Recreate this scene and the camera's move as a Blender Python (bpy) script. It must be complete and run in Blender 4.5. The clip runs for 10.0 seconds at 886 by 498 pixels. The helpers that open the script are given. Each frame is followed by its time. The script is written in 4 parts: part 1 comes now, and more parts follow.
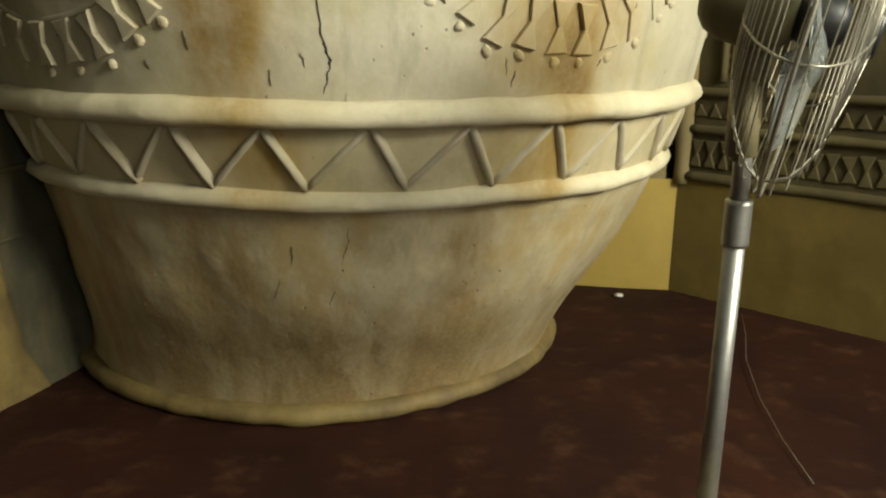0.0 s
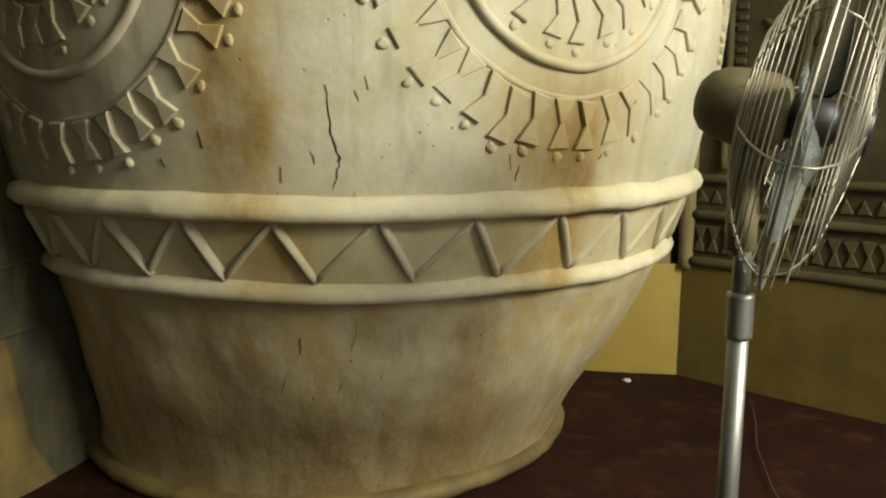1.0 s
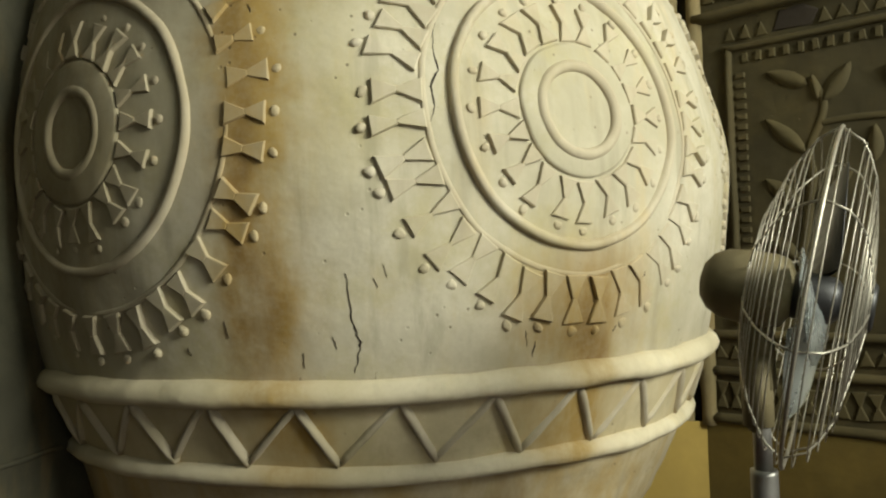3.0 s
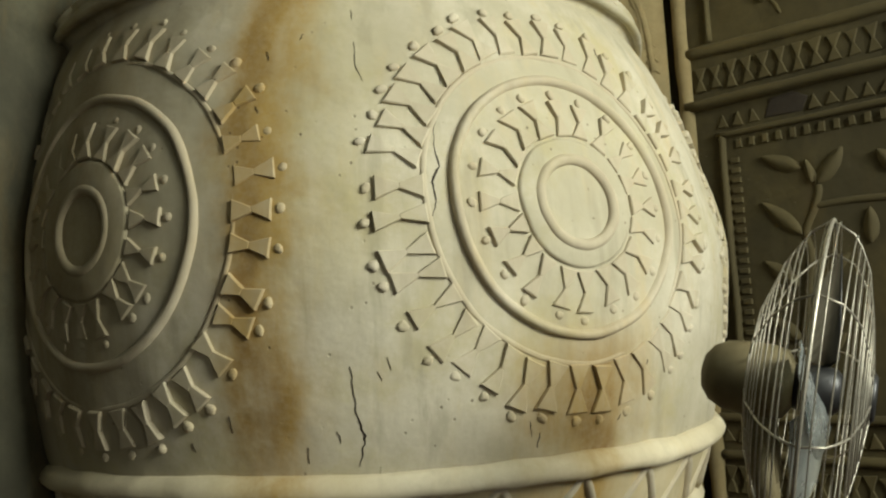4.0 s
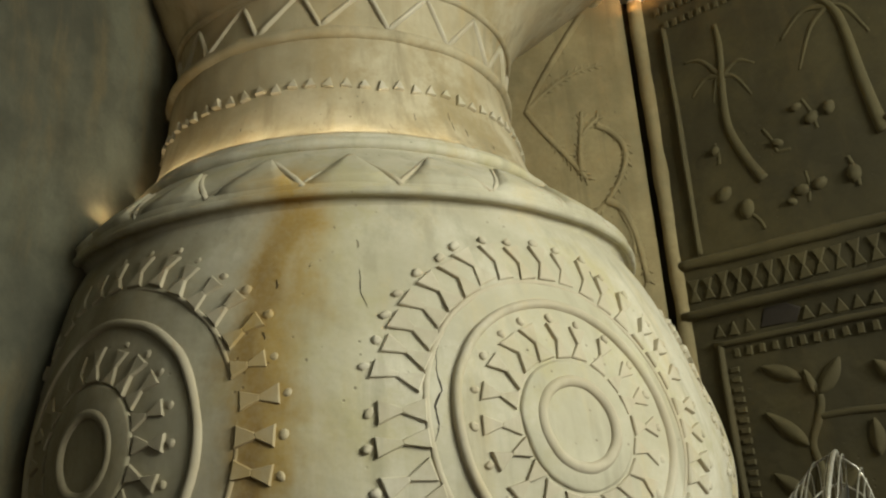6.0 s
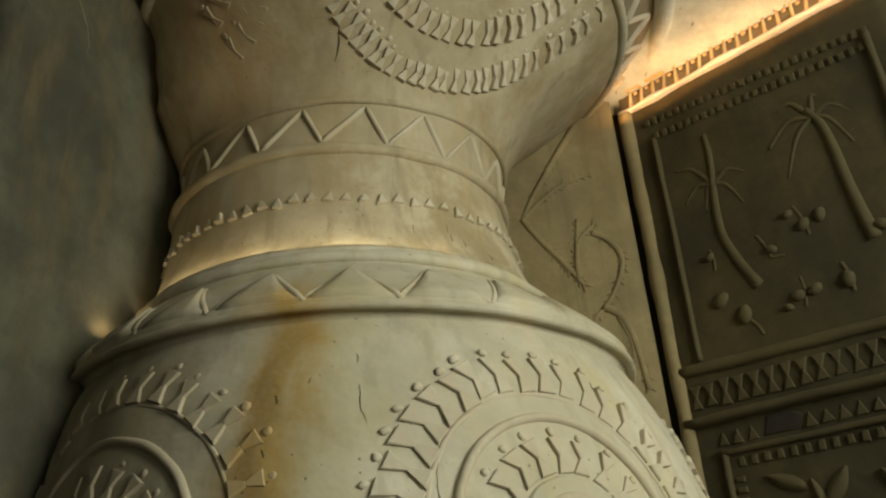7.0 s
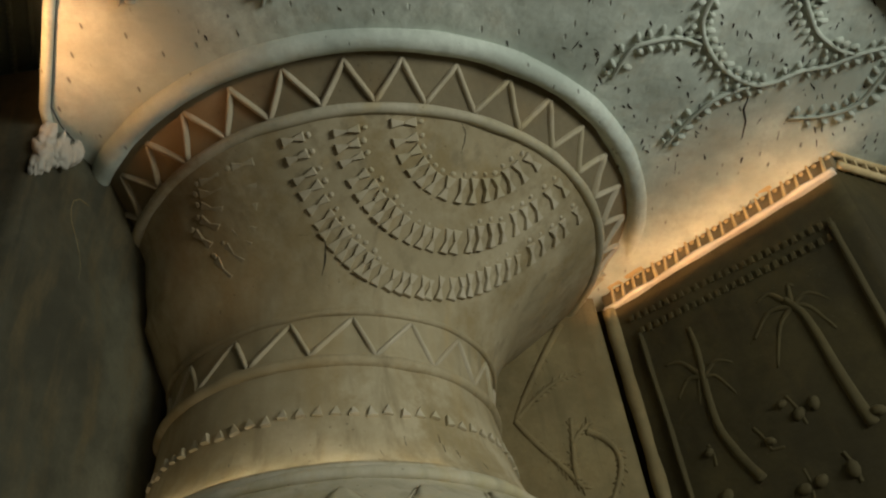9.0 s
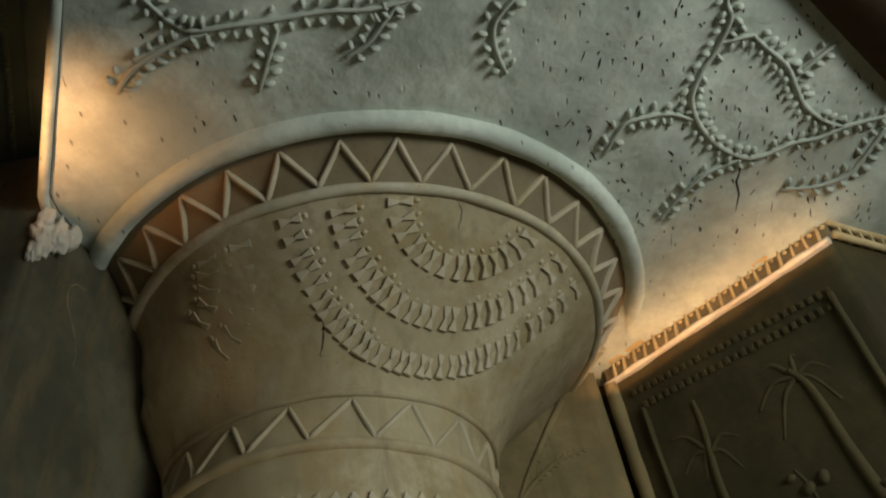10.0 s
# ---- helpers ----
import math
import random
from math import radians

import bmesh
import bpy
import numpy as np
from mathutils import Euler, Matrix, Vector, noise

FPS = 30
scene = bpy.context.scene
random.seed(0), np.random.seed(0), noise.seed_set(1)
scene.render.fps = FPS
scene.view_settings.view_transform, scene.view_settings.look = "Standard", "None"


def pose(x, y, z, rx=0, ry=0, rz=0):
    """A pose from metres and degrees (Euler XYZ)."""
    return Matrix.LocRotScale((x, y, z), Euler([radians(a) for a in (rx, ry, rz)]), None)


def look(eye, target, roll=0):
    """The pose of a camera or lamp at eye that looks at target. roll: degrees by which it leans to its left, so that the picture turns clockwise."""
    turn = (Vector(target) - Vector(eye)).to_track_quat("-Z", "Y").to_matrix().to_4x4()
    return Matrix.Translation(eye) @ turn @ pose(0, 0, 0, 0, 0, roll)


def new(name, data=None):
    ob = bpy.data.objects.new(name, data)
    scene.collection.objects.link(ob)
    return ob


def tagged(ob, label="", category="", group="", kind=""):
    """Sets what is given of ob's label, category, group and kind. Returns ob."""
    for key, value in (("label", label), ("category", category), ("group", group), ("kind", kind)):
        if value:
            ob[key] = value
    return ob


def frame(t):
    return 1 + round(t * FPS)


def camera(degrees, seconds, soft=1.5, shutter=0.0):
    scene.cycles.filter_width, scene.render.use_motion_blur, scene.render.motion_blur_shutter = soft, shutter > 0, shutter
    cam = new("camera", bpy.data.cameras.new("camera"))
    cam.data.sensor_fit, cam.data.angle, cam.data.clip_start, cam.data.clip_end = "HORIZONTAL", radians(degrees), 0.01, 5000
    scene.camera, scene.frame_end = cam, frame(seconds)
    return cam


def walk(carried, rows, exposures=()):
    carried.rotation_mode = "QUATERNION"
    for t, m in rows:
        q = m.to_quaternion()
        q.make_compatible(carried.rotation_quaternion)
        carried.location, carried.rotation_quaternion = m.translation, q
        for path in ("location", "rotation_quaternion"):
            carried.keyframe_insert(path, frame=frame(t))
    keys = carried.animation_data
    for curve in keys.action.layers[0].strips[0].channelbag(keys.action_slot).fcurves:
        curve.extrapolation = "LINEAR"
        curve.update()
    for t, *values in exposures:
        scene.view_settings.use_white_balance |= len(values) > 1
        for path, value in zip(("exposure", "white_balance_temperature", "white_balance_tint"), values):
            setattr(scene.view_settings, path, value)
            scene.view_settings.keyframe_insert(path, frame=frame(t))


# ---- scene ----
cam = camera(56.0, 10.0, soft=2.2)
# seconds, x, y, z, yaw, pitch, roll
ROWS = [
    (0, 0.0061, 0.0009, 1.1606, -0.094, -14.919, -0.469),
    (0.5, 0.0054, -0.0123, 1.1760, 0.045, -12.062, -0.222),
    (1, 0.0057, -0.0240, 1.1968, 0.272, -9.470, 0.001),
    (1.5, 0.0048, -0.0350, 1.2178, 0.584, -6.902, 0.379),
    (2, 0.0067, -0.0467, 1.2436, 0.915, -4.450, 0.930),
    (2.5, 0.0093, -0.0595, 1.2629, 1.211, -1.861, 1.659),
    (4, 0.0163, -0.1075, 1.3147, 1.721, 6.032, 3.067),
    (4.5, 0.0180, -0.1238, 1.3304, 1.822, 9.141, 3.202),
    (5, 0.0206, -0.1402, 1.3472, 1.891, 12.444, 3.268),
    (5.5, 0.0211, -0.1544, 1.3622, 1.928, 15.905, 3.345),
    (7, 0.0206, -0.2058, 1.4067, 2.030, 26.194, 3.954),
    (7.5, 0.0212, -0.2135, 1.4119, 2.247, 29.781, 4.600),
    (8, 0.0235, -0.2215, 1.4198, 2.480, 33.223, 5.315),
    (8.5, 0.0243, -0.2232, 1.4323, 2.701, 36.574, 6.035),
    (9, 0.0243, -0.2341, 1.4439, 2.819, 39.633, 6.668),
    (9.5, 0.0251, -0.2332, 1.4560, 3.129, 42.516, 7.205),
    (10, 0.0242, -0.2373, 1.4600, 3.487, 44.817, 7.663),
]
EXPOSURES = [(0.0, 0.40, 6850, 10), (1.0, 0.24, 6750, 10), (2.0, 0.13, 6650, 10), (4.5, -0.12, 6350, 10), (5.5, -0.17, 6300, 10), (6.3, -0.46, 6380, 10), (7.0, -0.74, 6500, 10), (7.5, -0.98, 6600, 10), (8.0, -1.2, 6560, 10), (8.5, -1.34, 6400, 10), (9.0, -1.48, 6300, 10), (10.0, -1.46, 6080, 10)]
walk(cam, [(t, pose(x, y, z, 90 + pitch, roll, yaw)) for t, x, y, z, yaw, pitch, roll in ROWS], EXPOSURES)

# ---- light ----
world = bpy.data.worlds.new("sky")
scene.world = world
world.use_nodes = True
wn = world.node_tree
sky = wn.nodes.new("ShaderNodeTexSky")
sky.sky_type, sky.sun_disc = "NISHITA", False
sky.sun_elevation, sky.sun_rotation = radians(35), radians(120)
wn.nodes["Background"].inputs[1].default_value = 0.06
wn.links.new(sky.outputs[0], wn.nodes["Background"].inputs[0])


def area(name, eye, target, sx, sy, watts, colour):
    lamp = bpy.data.lights.new(name, "AREA")
    lamp.shape, lamp.size, lamp.size_y, lamp.energy, lamp.color = "RECTANGLE", sx, sy, watts, colour
    ob = new(name, lamp)
    ob.matrix_world = look(eye, target)
    return ob


# key daylight from the right; unseen rear window and doorway lamps added as fill
area("unseen_daylight", (3.36, -0.50, 2.86), (0.2, 2.3, 2.4), 1.9, 1.4, 292, (0.98, 1.0, 0.86))
area("unseen_daylight", (2.6, -3.36, 1.9), (0.2, 2.2, 1.0), 1.2, 1.3, 27, (1.0, 0.98, 0.82))
area("unseen_doorway_fill", (-1.2, -3.36, 1.2), (-0.6, 2.0, 1.4), 1.2, 2.0, 3, (0.88, 1.0, 0.82))
# warm lamps: on the cornice lip, and in the dim side space
area("cove_lamp", (1.501, 3.113, 3.972), (1.535, 3.148, 4.2), 1.38, 0.025, 4.6, (1.0, 0.50, 0.18))
area("side_lamp", (-1.50, 1.45, 3.82), (-1.17, 1.68, 4.25), 0.4, 0.15, 4.2, (1.0, 0.48, 0.18)).data.spread = radians(70)
# small warm strips on the ledge round the foot of the neck, and one in the nook beside the pier
for turn, watts in ((-58, 0.16), (-37, 0.27), (-16, 0.30), (5, 0.27), (26, 0.17)):
    ox, oy = math.sin(radians(turn)), -math.cos(radians(turn))
    area("ledge_lamp", (-0.413 + 0.868 * ox, 3.185 + 0.868 * oy, 2.71), (-0.413 + 0.82 * ox, 3.185 + 0.82 * oy, 2.80), 0.30, 0.012, watts, (1.0, 0.84, 0.54))
area("nook_lamp", (-1.207, 2.60, 2.548), (-1.245, 2.63, 2.75), 0.06, 0.02, 0.3, (1.0, 0.72, 0.36))

# ---- materials ----


def node_mat(name):
    m = bpy.data.materials.new(name)
    m.use_nodes = True
    return m, m.node_tree, m.node_tree.nodes["Principled BSDF"]


def mixed(nt, fac, a, b, blend="MIX"):
    n = nt.nodes.new("ShaderNodeMix")
    n.data_type, n.blend_type = "RGBA", blend
    for sock, v in ((n.inputs[0], fac), (n.inputs[6], a), (n.inputs[7], b)):
        if isinstance(v, (int, float)):
            sock.default_value = v
        elif isinstance(v, tuple):
            sock.default_value = (*v, 1)
        else:
            nt.links.new(v, sock)
    return n.outputs[2]


def maths(nt, op, a, b=0.0, c=0.0):
    n = nt.nodes.new("ShaderNodeMath")
    n.operation = op
    for sock, v in zip(n.inputs, (a, b, c)):
        if isinstance(v, (int, float)):
            sock.default_value = v
        else:
            nt.links.new(v, sock)
    return n.outputs[0]


def noise_tex(nt, vec, scale, detail=5, rough=0.6, stretch=None):
    if stretch:
        mp = nt.nodes.new("ShaderNodeMapping")
        mp.inputs["Scale"].default_value = stretch
        nt.links.new(vec, mp.inputs[0])
        vec = mp.outputs[0]
    n = nt.nodes.new("ShaderNodeTexNoise")
    n.inputs["Scale"].default_value, n.inputs["Detail"].default_value, n.inputs["Roughness"].default_value = scale, detail, rough
    nt.links.new(vec, n.inputs["Vector"])
    return n.outputs[0]


def ramp(nt, fac, lo, hi):
    n = nt.nodes.new("ShaderNodeMapRange")
    n.interpolation_type = "SMOOTHSTEP"
    n.inputs[1].default_value, n.inputs[2].default_value = lo, hi
    nt.links.new(fac, n.inputs[0])
    return n.outputs[0]


def place_of(nt):
    g = nt.nodes.new("ShaderNodeNewGeometry")
    return g.outputs["Position"]


def plaster(name, base, dark, warm, rough=0.85, bump=0.35, grain=60, stain_shade=None, warm_lo=0.5, warm_hi=0.75, pits=True, vary=0.0, pit_scale=26, pit_lo=0.52, pit_stretch=(1, 1, 1), pit_deep=0.5, rugged=0.45, mottle=0.0, grime=(0.40, 0.345, 0.17)):
    """Hand-smoothed plaster: broad patches, streaks, fine grain, pits."""
    m, nt, b = node_mat(name)
    pos = place_of(nt)
    broad = noise_tex(nt, pos, 1.7, 6, 0.62)
    streak = noise_tex(nt, pos, 3.0, 6, 0.65, (2.2, 2.2, 0.45))
    fine = noise_tex(nt, pos, grain, 5, 0.7)
    col = mixed(nt, ramp(nt, broad, 0.35, 0.7), dark, base)
    col = mixed(nt, maths(nt, "MULTIPLY", ramp(nt, streak, warm_lo, warm_hi), 0.7), col, warm)
    col = mixed(nt, maths(nt, "MULTIPLY", ramp(nt, noise_tex(nt, pos, 6.5, 6, 0.7), 0.45, 0.72), 0.5), col, dark)
    if mottle:
        spots = ramp(nt, noise_tex(nt, pos, 2.6, 7, 0.72), 0.46, 0.66)
        col = mixed(nt, maths(nt, "MULTIPLY", spots, mottle), col, grime)
        wash = ramp(nt, noise_tex(nt, pos, 4.5, 5, 0.6, (3.0, 3.0, 0.22)), 0.5, 0.7)
        col = mixed(nt, maths(nt, "MULTIPLY", wash, mottle), col, tuple(0.8 * c for c in dark))
    if stain_shade:
        # brown drips and painted shade on the round body, at set turns round the axis
        sx, sy, spots = stain_shade
        sep = nt.nodes.new("ShaderNodeSeparateXYZ")
        nt.links.new(pos, sep.inputs[0])
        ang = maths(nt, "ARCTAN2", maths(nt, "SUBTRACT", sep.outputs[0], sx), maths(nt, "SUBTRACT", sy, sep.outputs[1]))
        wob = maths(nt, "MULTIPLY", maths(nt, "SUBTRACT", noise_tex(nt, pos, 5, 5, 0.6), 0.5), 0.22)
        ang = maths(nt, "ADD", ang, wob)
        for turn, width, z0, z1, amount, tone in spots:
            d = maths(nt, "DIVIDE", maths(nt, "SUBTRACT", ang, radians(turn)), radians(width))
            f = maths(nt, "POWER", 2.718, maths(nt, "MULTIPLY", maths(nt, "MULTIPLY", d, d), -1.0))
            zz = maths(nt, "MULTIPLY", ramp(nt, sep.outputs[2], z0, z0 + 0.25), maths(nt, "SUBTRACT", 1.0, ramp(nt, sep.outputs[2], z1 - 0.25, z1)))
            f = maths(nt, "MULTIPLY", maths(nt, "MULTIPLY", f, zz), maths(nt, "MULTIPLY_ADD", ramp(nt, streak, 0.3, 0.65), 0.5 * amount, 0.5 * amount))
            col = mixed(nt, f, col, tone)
    col = mixed(nt, maths(nt, "MULTIPLY", ramp(nt, fine, 0.35, 0.75), 0.22), col, dark)
    if pits:
        v = nt.nodes.new("ShaderNodeTexVoronoi")
        v.inputs["Scale"].default_value = pit_scale
        mp = nt.nodes.new("ShaderNodeMapping")
        mp.inputs["Scale"].default_value = pit_stretch
        nt.links.new(pos, mp.inputs[0])
        nt.links.new(mp.outputs[0], v.inputs["Vector"])
        pit = maths(nt, "MULTIPLY", maths(nt, "SUBTRACT", 1.0, ramp(nt, v.outputs[0], 0.06, 0.14)), ramp(nt, noise_tex(nt, pos, 4, 3), pit_lo, pit_lo + 0.08))
        col = mixed(nt, maths(nt, "MULTIPLY", pit, 0.55), col, (0.09, 0.06, 0.03))
    if vary:
        oi = nt.nodes.new("ShaderNodeObjectInfo")
        col = mixed(nt, maths(nt, "MULTIPLY", oi.outputs["Random"], vary), col, dark)
    nt.links.new(col, b.inputs["Base Color"])
    b.inputs["Roughness"].default_value = rough
    # trowel marks: broad hollows and smaller dabs
    drag = noise_tex(nt, pos, 8, 4, 0.55, (1.0, 1.0, 0.8))
    h = maths(nt, "ADD", maths(nt, "MULTIPLY", fine, 0.05), maths(nt, "ADD", maths(nt, "MULTIPLY", drag, rugged), maths(nt, "MULTIPLY", noise_tex(nt, pos, 3.6, 4, 0.5), 2.0)))
    if pits:
        h = maths(nt, "SUBTRACT", h, maths(nt, "MULTIPLY", pit, pit_deep))
    bp = nt.nodes.new("ShaderNodeBump")
    bp.inputs["Strength"].default_value, bp.inputs["Distance"].default_value = bump, 0.02
    nt.links.new(h, bp.inputs["Height"])
    nt.links.new(bp.outputs[0], b.inputs["Normal"])
    return m


def plain(name, base, rough=0.5, metal=0.0, var=0.25, scale=30, bump=0.05):
    m, nt, b = node_mat(name)
    pos = place_of(nt)
    n = noise_tex(nt, pos, scale, 5, 0.65)
    big = noise_tex(nt, pos, scale * 0.2, 4)
    col = mixed(nt, maths(nt, "MULTIPLY", ramp(nt, n, 0.3, 0.75), var), base, tuple(c * 0.45 for c in base))
    col = mixed(nt, maths(nt, "MULTIPLY", ramp(nt, big, 0.45, 0.75), var), col, tuple(c * 0.6 for c in base))
    nt.links.new(col, b.inputs["Base Color"])
    b.inputs["Metallic"].default_value = metal
    nt.links.new(maths(nt, "ADD", maths(nt, "MULTIPLY", n, 0.3), rough - 0.15), b.inputs["Roughness"])
    bp = nt.nodes.new("ShaderNodeBump")
    bp.inputs["Strength"].default_value, bp.inputs["Distance"].default_value = bump, 0.01
    nt.links.new(n, bp.inputs["Height"])
    nt.links.new(bp.outputs[0], b.inputs["Normal"])
    return m


AX, AY = -0.313, 3.185
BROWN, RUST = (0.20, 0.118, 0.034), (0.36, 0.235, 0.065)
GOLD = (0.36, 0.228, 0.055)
# The left flank's falloff into shade is coloured in here, along with brown grime.
LEFT_SHADE_GRIME = [(-30, 36, 2.75, 3.95, 0.6, (0.34, 0.255, 0.13)), (-41, 19, 0.95, 2.5, 0.95, (0.235, 0.185, 0.10)), (-36, 15, 3.25, 4.35, 0.9, (0.26, 0.16, 0.06))]
POT = plaster("cream_plaster", (0.60, 0.55, 0.43), (0.40, 0.36, 0.25), (0.50, 0.40, 0.22), mottle=0.6, stain_shade=(AX, AY, LEFT_SHADE_GRIME + [
    (-7.5, 5, 0.85, 2.6, 1.35, GOLD), (-8.8, 2.6, 0.9, 1.75, 1.05, BROWN), (-8.5, 2.4, 1.5, 2.4, 0.7, BROWN), (1, 6, 1.3, 2.4, 0.35, (0.46, 0.40, 0.18)), (31, 8, 0.85, 1.4, 1.3, GOLD), (32, 4, 0.7, 1.35, 1.05, BROWN), (22, 4, 0.15, 0.8, 0.6, BROWN),
    (-6, 5, 0.6, 1.0, 0.9, RUST)]))
# Paler cream: the light caught by the belt ridges is put into their colour.
RIDGE = plaster("toplit_pale_cream_plaster", (0.74, 0.67, 0.50), (0.55, 0.48, 0.32), (0.62, 0.50, 0.26), pits=False, bump=0.6, mottle=0.3, stain_shade=(AX, AY, [(31, 6, 0.5, 1.3, 1.0, RUST), (-8, 6, 0.5, 1.3, 1.1, RUST)]))
POT_BAND = plaster("brown_band_plaster", (0.64, 0.56, 0.37), (0.44, 0.37, 0.22), (0.52, 0.38, 0.16), mottle=0.4, stain_shade=(AX, AY, [(31, 6, 0.6, 1.2, 1.3, RUST), (-7, 6, 0.6, 1.2, 1.4, RUST)]))
# The last band darkens the foot: brown stains plus painted shade of the underside.
POT_LOW = plaster("dusty_brown_plaster", (0.64, 0.55, 0.36), (0.44, 0.37, 0.23), (0.46, 0.32, 0.11), warm_lo=0.42, warm_hi=0.62, mottle=0.6, grime=(0.36, 0.25, 0.085), bump=0.55, rugged=0.35, grain=90, stain_shade=(AX, AY, [
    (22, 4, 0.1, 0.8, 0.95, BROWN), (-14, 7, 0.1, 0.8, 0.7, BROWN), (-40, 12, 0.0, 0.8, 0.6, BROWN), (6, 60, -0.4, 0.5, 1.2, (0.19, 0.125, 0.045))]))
RELIEF = plaster("relief_plaster", (0.60, 0.545, 0.42), (0.42, 0.36, 0.25), (0.50, 0.39, 0.22), pits=False, mottle=0.55, vary=0.4, stain_shade=(AX, AY, LEFT_SHADE_GRIME + [(31, 8, 0.85, 1.4, 1.25, GOLD), (-9, 5, 0.9, 2.4, 1.2, RUST)]))
NECK = plaster("dusty_ochre_cream_plaster", (0.50, 0.43, 0.29), (0.32, 0.265, 0.155), (0.42, 0.31, 0.15), mottle=0.8, grime=(0.27, 0.20, 0.085), stain_shade=(AX, AY, LEFT_SHADE_GRIME))
# Dark brown holds the shade of the recess under the rim and between dentils.
TOP_BAND = plaster("recess_shade_brown_plaster", (0.26, 0.215, 0.13), (0.16, 0.13, 0.076), (0.22, 0.16, 0.08), stain_shade=(AX, AY, LEFT_SHADE_GRIME))
# Golden tone paints the cove lamp's warm light onto the cornice mouldings.
LAMPLIT = plaster("lamplit_cream_plaster", (0.78, 0.62, 0.36), (0.50, 0.36, 0.16), (0.66, 0.46, 0.2), pits=False, bump=0.6)
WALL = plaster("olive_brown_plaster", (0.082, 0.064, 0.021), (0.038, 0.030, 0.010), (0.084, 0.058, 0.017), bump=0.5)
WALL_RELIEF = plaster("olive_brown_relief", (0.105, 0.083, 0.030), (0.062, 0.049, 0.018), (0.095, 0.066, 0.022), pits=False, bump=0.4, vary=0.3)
# Lighter than WALL: stronger light on back wall and corner strip is coloured in.
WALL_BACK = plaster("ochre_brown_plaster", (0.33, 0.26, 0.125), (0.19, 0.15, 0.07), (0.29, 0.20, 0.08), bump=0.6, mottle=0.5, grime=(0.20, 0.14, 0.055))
# Teal replaces a cool light in the side space: that light is in the colour.
SIDE = plaster("cool_lit_side_plaster", (0.24, 0.32, 0.30), (0.13, 0.18, 0.17), (0.18, 0.20, 0.17), bump=0.4)
BASE = plaster("dirty_ochre_paint", (0.31, 0.225, 0.075), (0.10, 0.068, 0.028), (0.28, 0.19, 0.06), rough=0.7, bump=0.5, pits=False)
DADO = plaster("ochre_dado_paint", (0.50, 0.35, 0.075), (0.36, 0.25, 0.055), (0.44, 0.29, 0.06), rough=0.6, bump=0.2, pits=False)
# Same dado paint, darkened to carry the shade on the panelled wall.
DADO_SHADED = plaster("shaded_ochre_dado_paint", (0.18, 0.125, 0.028), (0.11, 0.078, 0.018), (0.16, 0.105, 0.022), rough=0.6, bump=0.3, pits=False)
PIER = plaster("grey_green_plaster", (0.122, 0.115, 0.072), (0.044, 0.041, 0.024), (0.125, 0.094, 0.042), bump=0.5, warm_lo=0.46, warm_hi=0.66)
CEIL = plaster("pale_ceiling_plaster", (0.80, 0.855, 0.765), (0.46, 0.51, 0.45), (0.57, 0.56, 0.46), bump=0.55, grain=34, pit_scale=15, pit_lo=0.36, pit_stretch=(1.5, 0.5, 1), pit_deep=1.6, rugged=0.8, mottle=0.25, grime=(0.40, 0.44, 0.38))
VINE = plaster("ceiling_vine_plaster", (0.64, 0.68, 0.60), (0.40, 0.43, 0.37), (0.48, 0.47, 0.38), pits=False, vary=0.35)
FLOOR = plaster("red_oxide_floor", (0.036, 0.0092, 0.0034), (0.018, 0.0046, 0.0020), (0.095, 0.041, 0.019), rough=0.8, bump=0.25, grain=80, pits=False)
FLOOR.node_tree.nodes["Principled BSDF"].inputs["Specular IOR Level"].default_value = 0.2
CRACK = plain("crack_shadow", (0.03, 0.022, 0.014), 0.95)
STEEL = plain("galvanised_steel", (0.42, 0.41, 0.38), 0.45, 0.85, 0.35, 25)
WIRE = plain("dulled_chrome_wire", (0.40, 0.37, 0.30), 0.42, 0.6, 0.5, 60)
MOTOR = plain("dusty_tan_motor_paint", (0.19, 0.155, 0.078), 0.7, 0.0, 0.4, 14, 0.1)
BLACK = plain("black_fan_blade", (0.025, 0.025, 0.025), 0.4, 0.0, 0.3)
CLEAR = plain("smoky_clear_plastic", (0.62, 0.66, 0.64), 0.28, 0.0, 0.2, 12, 0.02)
CLEAR.node_tree.nodes["Principled BSDF"].inputs["Transmission Weight"].default_value = 0.75
BEAM = plain("dark_brown_beam", (0.075, 0.045, 0.02), 0.7, 0.0, 0.4, 10, 0.2)
CHIP = plaster("chipped_white_gypsum", (0.72, 0.68, 0.6), (0.45, 0.42, 0.36), (0.55, 0.45, 0.34), bump=0.9, pits=False)
CORD = plain("grey_cord", (0.16, 0.13, 0.09), 0.8)

# ---- building helpers ----


def mesh_of(name, bm, material, smooth=True):
    me = bpy.data.meshes.new(name)
    bm.to_mesh(me)
    bm.free()
    me.materials.append(material)
    if smooth:
        me.shade_smooth()
    return me


def part(name, bm, material, parent=None, label="", smooth=True):
    """Links a bmesh (or a ready mesh) as one object under a thing or a part."""
    me = bm if isinstance(bm, bpy.types.Mesh) else mesh_of(name, bm, material, smooth)
    ob = new(name, me)
    ob.parent = parent
    return tagged(ob, label)


def thing(name, label, category, group="", kind=""):
    return tagged(new(name), label, category, group, kind)


def lerp_list(pairs):
    zs, vs = [p[0] for p in pairs], [p[1] for p in pairs]
    return lambda z: float(np.interp(z, zs, vs))


